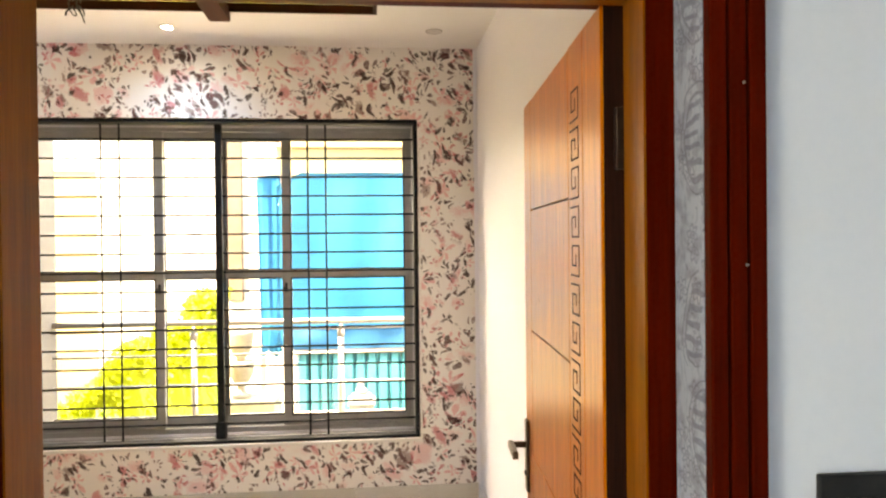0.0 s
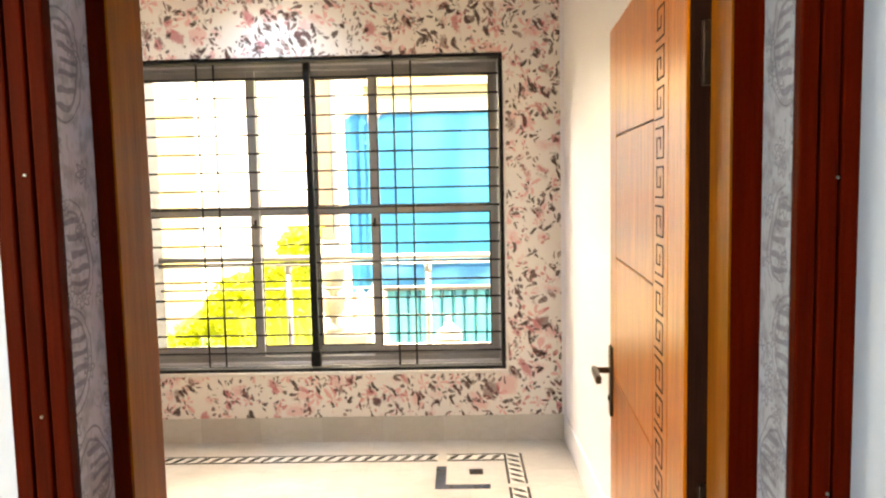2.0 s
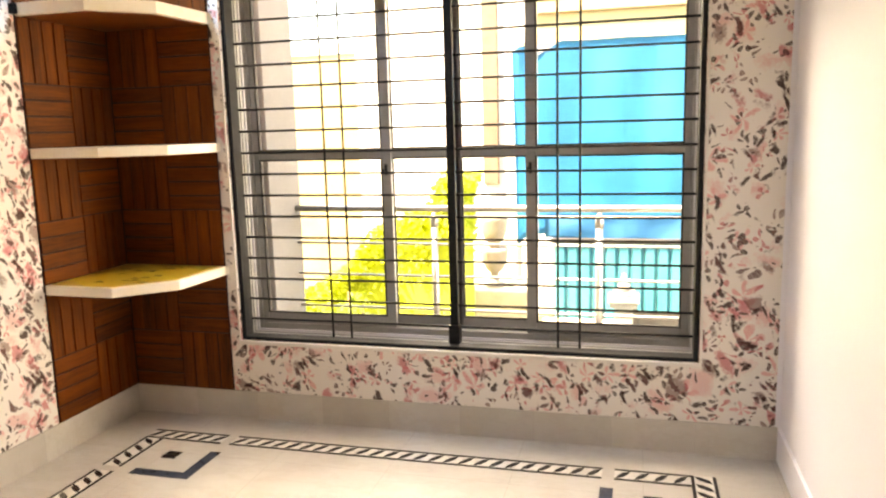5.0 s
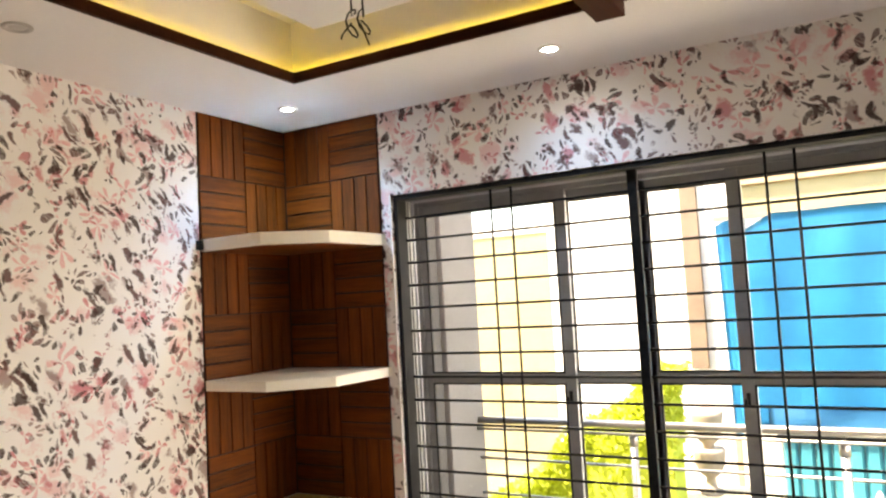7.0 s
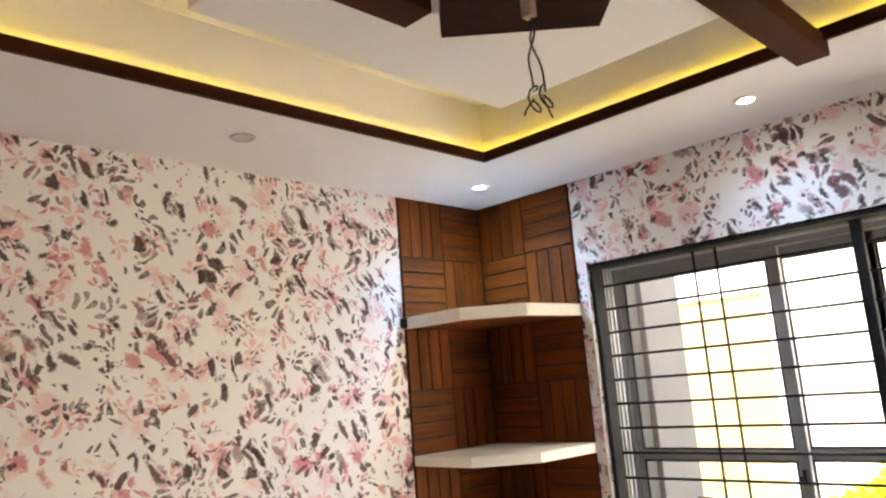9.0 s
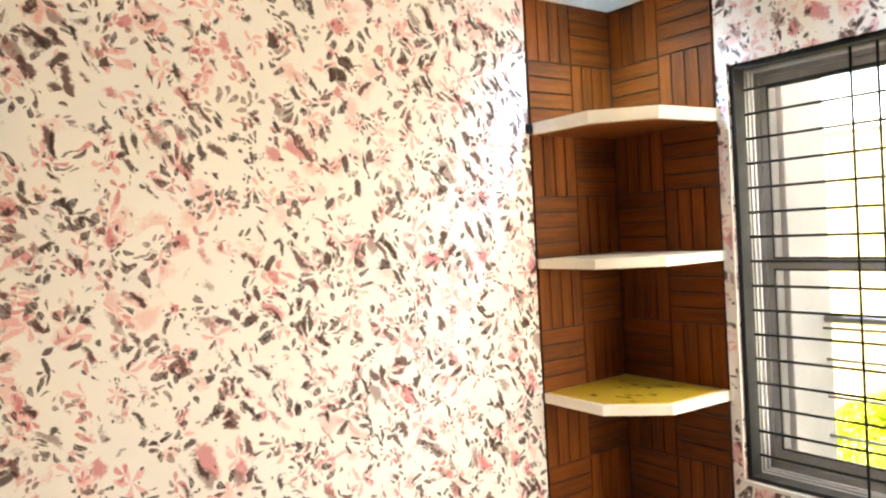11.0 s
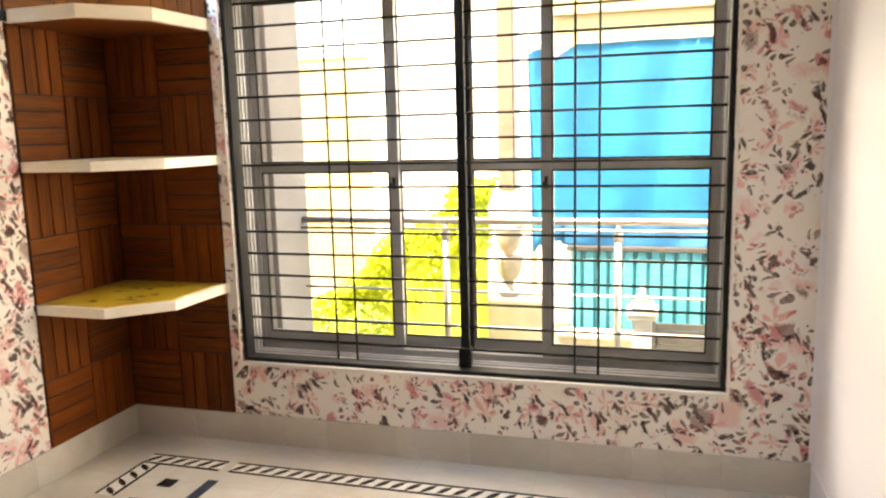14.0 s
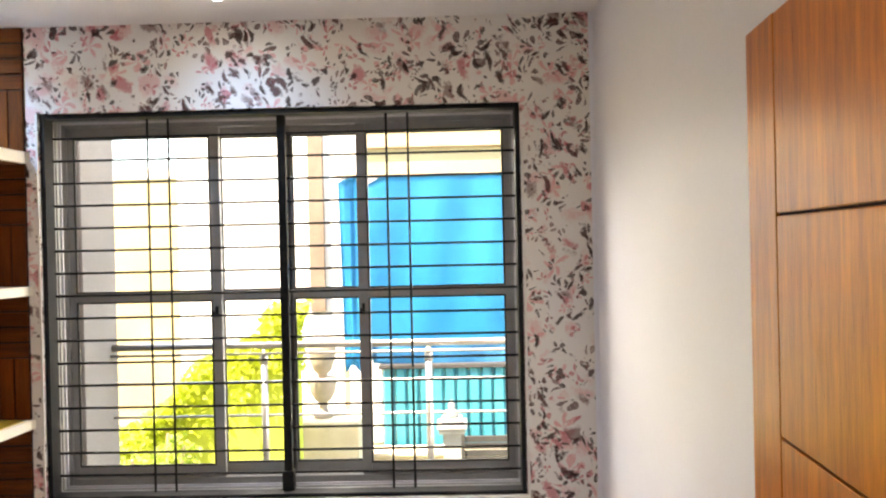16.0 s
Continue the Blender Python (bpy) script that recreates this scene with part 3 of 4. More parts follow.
led = thing("led_strip", (TX0, TY1, 2.97), "yellow glowing strip light hidden in the ceiling cove", "strip light")
for x0, x1, y0, y1, dx, dy in ((TX0, TX1, TY1 + 0.005, TY1 + 0.008, 0, 1), (TX0, TX1, TY0 - 0.008, TY0 - 0.005, 0, -1), (TX0 - 0.008, TX0 - 0.005, TY0, TY1, -1, 0), (TX1 + 0.005, TX1 + 0.008, TY0, TY1, 1, 0)):
    # hidden lip added to keep the strip's light on the cove wall
    part("light_stop", cube(x0, x1, y0, y1, 2.9405, 2.9505), SILL, led, "unseen white lip that blocks the strip's inward light")
    a, b = (x0 + x1) / 2, (y0 + y1) / 2
    part("strip", cube(x0 if dy else a + dx * 0.0025, x1 if dy else a + dx * 0.0035, b + dy * 0.0025 if dy else y0, b + dy * 0.0035 if dy else y1, 2.9405, 2.9500), LED, led)

# hanging wooden panel, two beams, and the loose lamp cable
CX, CY = -1.100, 2.905
panel = thing("ceiling_panel", (CX, CY, 3.21), "dark brown square wooden panel set diagonally under the ceiling", "ceiling panel")
h = 0.312
part("board", prism([(CX - h, CY), (CX, CY + h), (CX + h, CY), (CX, CY - h)], 2.855, 2.931, 0.003), DOOREDGE, panel)
drop = thing("ceiling_drop_panel", (-1.155, 2.985, ZU), "white square plaster panel hung below the raised ceiling", "ceiling panel", "", "structure")
part("panel_board", cube(-1.805, -0.508, 2.355, 3.615, 2.930, 2.990, 0.012), CEIL, drop)
part("hanger", cube(-1.60, -0.71, 2.56, 3.41, 2.990, ZU + 0.002), CEIL, drop)


def beam(x0, x1, y0, y1):
    b = thing("ceiling_beam", ((x0 + x1) / 2, y1, 2.93), "brown wooden beam across the tray edging", "beam", "ceiling beams")
    part("beam_body", cube(x0, x1, y0, y1, 2.862, 2.9305, 0.003), TRAYWOOD_Y, b)


TRAYWOOD_Y = wooden("brown_beam", (0.030, 0.006, 0.003), (0.070, 0.016, 0.008), 1, 0.5, 0.0, 20.0, 0.7, 0.2, 0.08)
beam(-0.868, -0.762, 3.035, 4.035)
beam(-1.438, -1.332, 1.915, 2.795)


def tube(bm, pts, r, sides=6):
    """A bent wire through the points, one closed skin."""
    pts = [Vector(p) for p in pts]
    rings = []
    for k, p in enumerate(pts):
        d = pts[min(k + 1, len(pts) - 1)] - pts[max(k - 1, 0)]
        q = d.to_track_quat("Z", "Y").to_matrix()
        rings.append([bm.verts.new(p + q @ Vector((r * math.cos(t), r * math.sin(t), 0))) for t in (2 * math.pi * i / sides for i in range(sides))])
    for a, b in zip(rings, rings[1:]):
        shift = min(range(sides), key=lambda s: (a[0].co - b[s].co).length)
        for i in range(sides):
            bm.faces.new((a[i], a[(i + 1) % sides], b[(i + 1 + shift) % sides], b[(i + shift) % sides]))
    bm.faces.new(rings[0])
    bm.faces.new(rings[-1])


cable = thing("lamp_cable", (-1.12, 2.925, 2.855), "two loose black wires hanging knotted from a connector", "cable")
part("connector", cube(-1.140, -1.108, 2.915, 2.940, 2.800, 2.856, 0.004), COPPER, cable, "pinkish plastic connector")


def strand(dx, dy, bend, knot):
    pts = [(-1.124 + dx * s + 0.006 * math.sin(bend + 9 * s), 2.927 + dy * s + 0.012 * math.sin(bend + 6 * s), 2.805 - 0.20 * s) for s in (k / 12 for k in range(13))]
    x, y, z = pts[-1]
    for k in range(11):
        a = k * 0.75 + bend
        pts.append((x + 0.010 * math.cos(a) * (1 + 0.2 * knot), y + 0.010 * math.sin(a * 1.3), z - 0.004 * k + 0.026 * math.sin(a * 0.9)))
    return pts


for dx, dy, bend, knot in ((-0.012, 0.0, 0.3, 0.4), (0.016, 0.008, 1.9, 1.0)):
    bm = bmesh.new()
    tube(bm, strand(dx, dy, bend, knot), 0.0028)
    part("wire", bm, WIRE, cable, "", True)
for pts in ([(-1.13, 2.92, 2.585), (-1.146, 2.915, 2.568), (-1.154, 2.91, 2.556), (-1.152, 2.905, 2.546), (-1.145, 2.90, 2.550)], [(-1.115, 2.935, 2.585), (-1.106, 2.94, 2.556), (-1.099, 2.945, 2.530)]):
    bm = bmesh.new()
    tube(bm, pts, 0.0026)
    part("wire_tail", bm, WIRE, cable, "", True)


def spot(x, y, lit):
    s = thing("ceiling_spotlight", (x, y, ZC), "small round recessed ceiling spotlight, lit cool white" if lit else "small round recessed ceiling spotlight, unlit", "spotlight", "ceiling spotlights")
    part("bezel", lathe([(0.050, ZC + 0.004), (0.050, ZC - 0.004), (0.046, ZC - 0.007), (0.032, ZC - 0.006), (0.029, ZC + 0.004)], x, y), SPOTDARK if not lit else SILL, s, "", True)
    part("lens", lathe([(0.028, ZC + 0.003), (0.028, ZC - 0.004), (0.016, ZC - 0.005)], x, y), SPOTGLOW if lit else SPOTDARK, s)


for x, y, lit in ((-2.57, 4.33, True), (-1.16, 4.33, True), (0.335, 4.33, False), (-2.54, 2.94, False)):
    spot(x, y, lit)

# ---- window ----
win = thing("window_1", ((WX0 + WX1) / 2, 4.94, WZ0), "grey aluminium sliding window with four clear panes, closed", "window", "", "structure")
FY0, FY1 = 4.895, 4.985


def bars(name, mat, spans, bevel=0.003, parent=None, label=""):
    for s in spans:
        part(name, cube(*s, bevel), mat, parent, label)


bars("window_frame", ALUMINIUM, [
    (WX0, WX0 + 0.045, FY0, FY1, WZ0, WZ1), (WX1 - 0.045, WX1, FY0, FY1, WZ0, WZ1),
    (WX0 + 0.045, WX1 - 0.045, FY0, FY1, WZ0, WZ0 + 0.062), (WX0 + 0.045, WX1 - 0.045, FY0, FY1, WZ1 - 0.055, WZ1)], 0.004, win)
# the proudest ridge takes the lighter colour in place of reflected light
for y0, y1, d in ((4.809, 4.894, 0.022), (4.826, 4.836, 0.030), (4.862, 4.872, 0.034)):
    bars("frame_profile", ALUSHEEN if d > 0.03 else ALUMINIUM, [
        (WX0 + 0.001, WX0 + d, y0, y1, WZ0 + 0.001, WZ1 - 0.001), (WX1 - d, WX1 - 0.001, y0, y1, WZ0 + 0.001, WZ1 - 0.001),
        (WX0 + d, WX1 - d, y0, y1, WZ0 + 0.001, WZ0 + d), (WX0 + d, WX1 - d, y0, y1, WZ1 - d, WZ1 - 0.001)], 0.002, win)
IX0, IX1, IZ0, IZ1, RAIL = WX0 + 0.045, WX1 - 0.045, WZ0 + 0.062, WZ1 - 0.055, 1.502


def sash(x0, x1, y0, y1, stile_l, stile_r):
    """A framed sliding leaf with a middle rail and two panes."""
    s = part("sash", cube(x0, x0 + stile_l, y0, y1, IZ0, IZ1, 0.003), ALUMINIUM, win)
    bars("sash_rail", ALUMINIUM, [(x1 - stile_r, x1, y0, y1, IZ0, IZ1)] + [(x0 + stile_l, x1 - stile_r, y0, y1, a, b) for a, b in ((IZ0, IZ0 + 0.060), (IZ1 - 0.050, IZ1), (RAIL - 0.024, RAIL + 0.024))], 0.003, s)
    for a, b in ((IZ0 + 0.060, RAIL - 0.024), (RAIL + 0.024, IZ1 - 0.050)):
        g = part("pane", cube(x0 + stile_l, x1 - stile_r, y0 + 0.012, y0 + 0.016, a, b), GLASS, s)
        g.visible_shadow = False
        bars("gasket", RUBBER, [(x0 + stile_l, x0 + stile_l + 0.009, y0 - 0.001, y0 + 0.012, a, b), (x1 - stile_r - 0.009, x1 - stile_r, y0 - 0.001, y0 + 0.012, a, b),
            (x0 + stile_l + 0.009, x1 - stile_r - 0.009, y0 - 0.001, y0 + 0.012, a, a + 0.009), (x0 + stile_l + 0.009, x1 - stile_r - 0.009, y0 - 0.001, y0 + 0.012, b - 0.009, b)], 0.0, s)
    return s


MX = (WX0 + WX1) / 2
sash(IX0, -1.352, 4.905, 4.932, 0.034, 0.052)
sash(-1.405, MX + 0.010, 4.950, 4.976, 0.045, 0.036)
sash(MX - 0.022, -0.556, 4.950, 4.976, 0.036, 0.045)
sash(-0.612, IX1, 4.905, 4.932, 0.052, 0.034)
for x in (-1.378, -0.586):
    l = part("latch", cube(x - 0.008, x + 0.008, 4.888, 4.905, 1.385, 1.445, 0.003), BLACKPLASTIC, win, "small black sash latch")
    part("latch_lever", cube(x - 0.016, x - 0.004, 4.876, 4.890, 1.395, 1.420, 0.002), BLACKPLASTIC, l)

ALUMINIUM_DARK = painted("dark_grey_aluminium", (0.014, 0.014, 0.015), (0.028, 0.027, 0.028), 0.6, 8.0, 0.0, 0.0, 60.0, 0.15)
grille = thing("window_grille", (MX, 4.79, WZ0), "black iron window grille of thin level bars and paired uprights", "window grille")
GY = 4.800
bars("grille_frame", ALUMINIUM_DARK, [
    (WX0 + 0.002, WX0 + 0.026, 4.722, 4.808, WZ0 + 0.002, WZ1 - 0.002), (WX1 - 0.026, WX1 - 0.002, 4.722, 4.808, WZ0 + 0.002, WZ1 - 0.002),
    (WX0 + 0.026, WX1 - 0.026, 4.722, 4.808, WZ1 - 0.026, WZ1 - 0.002), (WX0 + 0.026, WX1 - 0.026, 4.722, 4.808, WZ0 + 0.002, WZ0 + 0.022)], 0.002, grille)
part("centre_post", cube(MX - 0.022, MX + 0.022, GY - 0.024, GY + 0.008, WZ0 + 0.022, WZ1 - 0.026, 0.004), GRILLE, grille)
part("post_foot", cube(MX - 0.032, MX + 0.032, GY - 0.036, GY + 0.020, WZ0 + 0.022, WZ0 + 0.125, 0.008), GRILLE, grille)
for k in range(16):
    z = 0.572 + 0.1187 * k
    if z < WZ1 - 0.03:
        part("level_bar", rod(bmesh.new(), (WX0 + 0.02, GY, z), (WX1 - 0.02, GY, z), 0.0064, 8), GRILLE, grille, "", True)
for x in (-1.690, -1.580, -0.434, -0.322):
    part("upright_bar", rod(bmesh.new(), (x, GY - 0.011, WZ0 + 0.02), (x, GY - 0.011, WZ1 - 0.02), 0.0062, 8), GRILLE, grille, "", True)

sill = thing("window_sill", (MX, YW, WZ0), "rough white plaster edge round the window opening", "sill", "", "structure")
bars("sill_edge", SILL, [(WX0 - 0.012, WX1 + 0.012, YW - 0.010, YW + 0.014, WZ0 - 0.020, WZ0 + 0.001)], 0.003, sill)
bars("side_edge", SILL, [(WX1 + 0.001, WX1 + 0.014, YW - 0.006, YW + 0.012, WZ0 + 0.001, WZ1 - 0.2), (WX0 - 0.012, WX0 - 0.001, YW - 0.006, YW + 0.012, WZ0 + 0.001, WZ1)], 0.002, sill)

# ---- doorway ----
surround = thing("door_surround", ((DX0 + DX1) / 2, 0.98, 0.0), "glossy mahogany casing with two long grooves round the doorway", "door casing", "", "structure")
TW, TYF = 0.074, 0.972
for x0, x1 in ((DX0 - TW, DX0 + 0.004), (DX1 - 0.004, DX1 + TW)):
    part("backing", cube(x0 + 0.002, x1 - 0.002, TYF + 0.012, YH + 0.001, 0, DZ + TW), DOOREDGE, surround)
    w = (x1 - x0 - 0.008) / 3
    for k in range(3):
        a = x0 + k * (w + 0.004)
        part("casing_board", cube(a, a + w, TYF, TYF + 0.020, 0, DZ + TW, 0.003), FRAMEWOOD, surround)
part("backing", cube(DX0, DX1, TYF + 0.012, YH + 0.001, DZ + 0.002, DZ + TW), DOOREDGE, surround)
for k in range(3):
    a = DZ - 0.004 + k * 0.026
    part("casing_board", cube(DX0 + 0.004, DX1 - 0.004, TYF, TYF + 0.020, a, a + 0.022, 0.003), FRAMEWOOD_X, surround)
for x, z in ((-0.600, 1.36), (-0.600, 1.685), (0.452, 1.24), (0.455, 1.66), (0.452, 1.90), (-0.600, 0.95)):
    part("screw", lathe([(0.0022, 0.0), (0.0022, 0.002), (0.0014, 0.003)], 0, 0, 8), STEEL, surround).matrix_basis = Matrix.Translation(Vector((x, TYF, z)) - BASE[surround]) @ pose(0, 0, 0, 90)

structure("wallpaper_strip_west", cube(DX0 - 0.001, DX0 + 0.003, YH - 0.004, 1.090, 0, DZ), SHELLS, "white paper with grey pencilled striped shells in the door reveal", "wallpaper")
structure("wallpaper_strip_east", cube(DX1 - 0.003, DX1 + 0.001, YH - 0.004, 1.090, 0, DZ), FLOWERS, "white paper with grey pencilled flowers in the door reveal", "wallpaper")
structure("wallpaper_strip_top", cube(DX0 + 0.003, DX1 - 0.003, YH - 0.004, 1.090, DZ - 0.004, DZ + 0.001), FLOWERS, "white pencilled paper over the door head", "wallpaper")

JX0, JX1, JZ, JY, RY = -0.535, 0.3615, 2.064, 1.090, 1.178
frame_1 = thing("door_frame", ((JX0 + JX1) / 2, 1.15, 0.0), "glossy mahogany door frame with a rebate", "door frame", "", "structure")
L_ = 0.003
bars("jamb", FRAMEWOOD, [(DX0 + 0.001, JX0 - L_, JY, RY, 0, DZ - 0.001), (JX1 + L_, DX1 - 0.001, JY, RY, 0, DZ - 0.001)], 0.002, frame_1)
# thin boards added on the reveals to carry the golden light on the frame
bars("lining", LITFRAMEWOOD, [(JX0 - L_, JX0, JY + 0.003, RY, 0, JZ), (JX1, JX1 + L_, JY + 0.003, RY, 0, JZ)], 0.0, frame_1, "thin added lining, the frame's golden sheen in its colour")
bars("rebate", LITFRAMEWOOD, [(DX0 + 0.001, JX0 - 0.015, RY, YD + 0.012, 0, DZ - 0.001), (JX1 + 0.015, DX1 - 0.001, RY, YD + 0.012, 0, DZ - 0.001)], 0.002, frame_1)
bars("head", FRAMEWOOD_X, [(JX0 - L_, JX1 + L_, JY, RY, JZ + L_, DZ - 0.001), (JX0 - 0.015, JX1 + 0.015, RY, YD + 0.012, JZ + 0.014, DZ - 0.001)], 0.002, frame_1)
bars("head_lining", LITFRAMEWOOD, [(JX0 - L_, JX1 + L_, JY + 0.003, RY, JZ, JZ + L_)], 0.0, frame_1, "thin added lining, the frame's golden sheen in its colour")
bars("room_casing", FRAMEWOOD, [(DX0 - 0.055, DX0, YD, YD + 0.015, 0, DZ + 0.05), (DX1, DX1 + 0.055, YD, YD + 0.015, 0, DZ + 0.05), (DX0, DX1, YD, YD + 0.015, DZ, DZ + 0.05)], 0.003, frame_1)

# the open door, hinged beside the east jamb; u runs from hinge to free edge
door = thing("door_1", (0.332, 1.205, 0.008), "open varnished wooden door with carved key pattern and routed panels", "door", "", "structure")
door.rotation_euler = (0, 0, math.atan2(0.921, 0.067))
DW, DH, DT = 0.926, 2.066, 0.042


def on_door(name, mat, u0, u1, v0, v1, z0, z1, bevel=0.002, parent=None, label=""):
    return part(name, cube(u0, u1, v0, v1, z0, z1, bevel), mat, parent or door, label, False, True)


on_door("core", DOOREDGE, 0, DW, -DT, -0.006, 0, DH, 0.0)
on_door("hinge_stile", DOORWOOD, 0.001, 0.136, -0.006, 0.0, 0.001, DH - 0.001)
on_door("key_board", DOORWOOD, 0.139, 0.273, -0.006, 0.0, 0.001, DH - 0.001)
on_door("free_stile", DOORWOOD, 0.806, DW - 0.001, -0.006, 0.0, 0.001, DH - 0.001)
LEVELS = (0.001, 0.13, 0.46, 0.788, 1.110, 1.445, 1.770, DH - 0.001)
for a, b in zip(LEVELS, LEVELS[1:]):
    on_door("panel", DOORWOOD, 0.276, 0.803, -0.006, 0.0, a + 0.002, b - 0.002)
on_door("free_edge", DOORWOOD, DW, DW + 0.004, -DT, -0.001, 0.001, DH - 0.001, 0.0)
bm = bmesh.new()
for k in range(26):
    z, u, s = 0.075 + 0.0735 * k, 0.173, 1 if k % 2 else -1
    for a, b, c, d in ((0.0, 0.078, 0.0, 0.0035), (0.0, 0.0035, 0.0, 0.060), (0.0, 0.066, 0.0565, 0.060), (0.0625, 0.066, 0.020, 0.060), (0.028, 0.066, 0.019, 0.0225), (0.028, 0.0315, 0.019, 0.042)):
        lo, hi = (c, d) if s > 0 else (0.060 - d, 0.060 - c)
        box(bm, u + a, u + b, -0.0002, 0.0010, z + lo, z + hi)
part("carved_key_pattern", bm, GROOVE, door, "dark carved Greek key line", False, True)
plate = on_door("handle_plate", BRONZE, 0.868, 0.908, 0.0, 0.008, 0.985, 1.185, 0.003, None, "dark bronze handle plate")
bm = rod(bmesh.new(), (0.888, 0.006, 1.115), (0.888, 0.052, 1.115), 0.009, 12)
box(bm, 0.776, 0.900, 0.042, 0.058, 1.104, 1.126, 0.005)
part("lever", bm, BRONZE, plate, "", False, True)
bm = rod(bmesh.new(), (0.888, 0.006, 1.035), (0.888, 0.012, 1.035), 0.008, 12)
part("keyhole", bm, BLACKPLASTIC, plate, "", False, True)
for z in (0.25, 1.05, 1.80):
    on_door("hinge", BRONZE, -0.012, 0.002, -DT + 0.004, -DT + 0.020, z, z + 0.10, 0.003)
for z in (1.60, 1.78, 1.93, 1.10):
    on_door("edge_chip", BLACKPLASTIC, DW + 0.003, DW + 0.006, -0.020, -0.006, z, z + 0.018, 0.001)

sw = thing("switch_board", (0.64, 0.99, 1.30), "glossy black switch plate on the pale hall wall", "switch")
part("plate", cube(0.566, 0.715, 0.988, 1.001, 1.225, 1.372, 0.004), BLACKPLASTIC, sw)
for k in range(3):
    part("rocker", cube(0.580 + k * 0.043, 0.616 + k * 0.043, 0.983, 0.989, 1.255, 1.340, 0.003), BLACKPLASTIC, sw)

# ---- corner panelling and shelves ----
PY0, PX1 = 4.070, -2.290
BAYS = ((0.165, 0.846), (0.895, 1.534), (1.582, 2.214), (2.273, 2.914))


def shelf(z0, z1, film):
    s = thing("corner_shelf", (-2.65, 4.40, z0), "white-edged wooden corner shelf with yellow film on top" if film else "white-edged wooden corner shelf, empty", "shelf", "corner shelves")
    pts = [(XL + 0.002, 4.076), (XL + 0.030, 4.070), (-2.535, 4.062), (-2.305, 4.285), (-2.284, 4.690), (-2.270, YW - 0.002), (XL + 0.002, YW - 0.002)]
    part("board", prism(pts, z0, z1, 0.003), SHELFWHITE, s)
    top = [(XL + 0.022, 4.10), (-2.550, 4.092), (-2.332, 4.300), (-2.312, YW - 0.022), (XL + 0.022, YW - 0.022)]
    if film:
        part("film", prism(top, z1, z1 + 0.003), FILM, s, "wrinkled yellow protective film")
        r = random.Random(3)
        for k in range(16):
            a, b = r.uniform(-2.85, -2.45), r.uniform(4.16, 4.6)
            part("tear", prism([(a, b), (a + r.uniform(.02, .06), b + r.uniform(-.01, .02)), (a + r.uniform(0, .05), b + r.uniform(.012, .03))], z1 + 0.003, z1 + 0.0045), BLACKPLASTIC, s)
    part("underside", prism(top, z0 - 0.004, z0), PLANK_X, s)


for (a, b), (c, d), film in zip(BAYS, BAYS[1:], (True, False, False)):
    shelf(b, c, film)
part("cap", cube(XL, XL + 0.03, 4.045, 4.068, 2.220, 2.268, 0.003), BLACKPLASTIC, bpy.data.objects["corner_shelf.002"]).location = -BASE[bpy.data.objects["corner_shelf.002"]]

# ---- outside the window ----
structure("ground", cube(-400, 400, 5.9, 900, -1.4, -1.2), GRASSY, "dusty garden ground beyond the balcony", "ground")
structure("balcony_floor", cube(-3.4, 3.0, YO, 6.30, -0.62, -0.42), CONCRETE, "plain concrete balcony slab", "balcony")
# the fin's shade is put into its colour; the pillar keeps the lighter grey
structure("outer_wall_fin", cube(-2.98, -2.60, YO, 5.79, -0.42, 3.3), FINSHADE, "grey rendered wall at the end of the balcony", "wall")
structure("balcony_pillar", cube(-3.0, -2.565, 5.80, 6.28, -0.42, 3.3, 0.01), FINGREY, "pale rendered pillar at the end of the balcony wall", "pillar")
structure("outer_wall", cube(-9.0, XL - 0.15, 4.75, YO, -1.2, 3.4), FINGREY, "grey rendered outside wall of the house", "wall")

rail = thing("balcony_railing", (-0.9, 6.20, -0.42), "polished stainless steel balcony railing with four level tubes", "railing")
for z, r in ((1.060, 0.025), (0.80, 0.010), (0.56, 0.010), (0.31, 0.010)):
    part("rail_tube", rod(bmesh.new(), (-2.6, 6.20, z), (3.0, 6.20, z), r, 12), STEEL, rail, "", True)
part("rail_tube", rod(bmesh.new(), (-2.6, 6.17, 1.005), (3.0, 6.17, 1.005), 0.010, 12), STEEL, rail, "", True)
for x in (-1.475, -0.297, 0.88, 2.06):
    p = part("post", rod(bmesh.new(), (x, 6.20, -0.42), (x, 6.20, 0.99), 0.025, 14), STEEL, rail, "", True)
    part("post_cap", lathe([(0.030, 0.93), (0.030, 0.985), (0.016, 1.0), (0.016, 1.04)], x, 6.20, 14), STEEL, p, "", True)

# neighbouring house across the garden
house = thing("neighbour_house", (-1.0, 12.6, -1.2), "white and cream house front with a beige column", "house")
part("wall", cube(-4.3, 6.0, 12.1, 16.0, -1.2, 2.75), RENDERWHITE, house)
part("upper_wall", cube(-4.3, 6.0, 12.1, 16.0, 2.75, 6.4), RENDERWHITE, house)
part("parapet", cube(-1.5, 6.0, 11.75, 12.1, 2.80, 3.55, 0.02), RENDERCREAM, house, "cream parapet")
part("ledge", cube(-1.5, 6.0, 11.68, 12.1, 3.18, 3.26, 0.01), BEIGE, house)
part("column", cube(-2.30, -2.07, 12.02, 12.1, 0.80, 6.4, 0.01), BROWNSTONE, house, "flat beige stone column")
part("roof", cube(-4.6, 6.3, 11.5, 16.0, 6.4, 6.65, 0.02), RENDERWHITE, house)
for x in (-3.9, 1.6):
    w = part("window_opening", cube(x, x + 1.2, 12.06, 12.10, 3.9, 5.2), DARKMETAL, house)
    part("sill", cube(x - 0.05, x + 1.25, 12.0, 12.10, 3.84, 3.90, 0.01), RENDERWHITE, w)

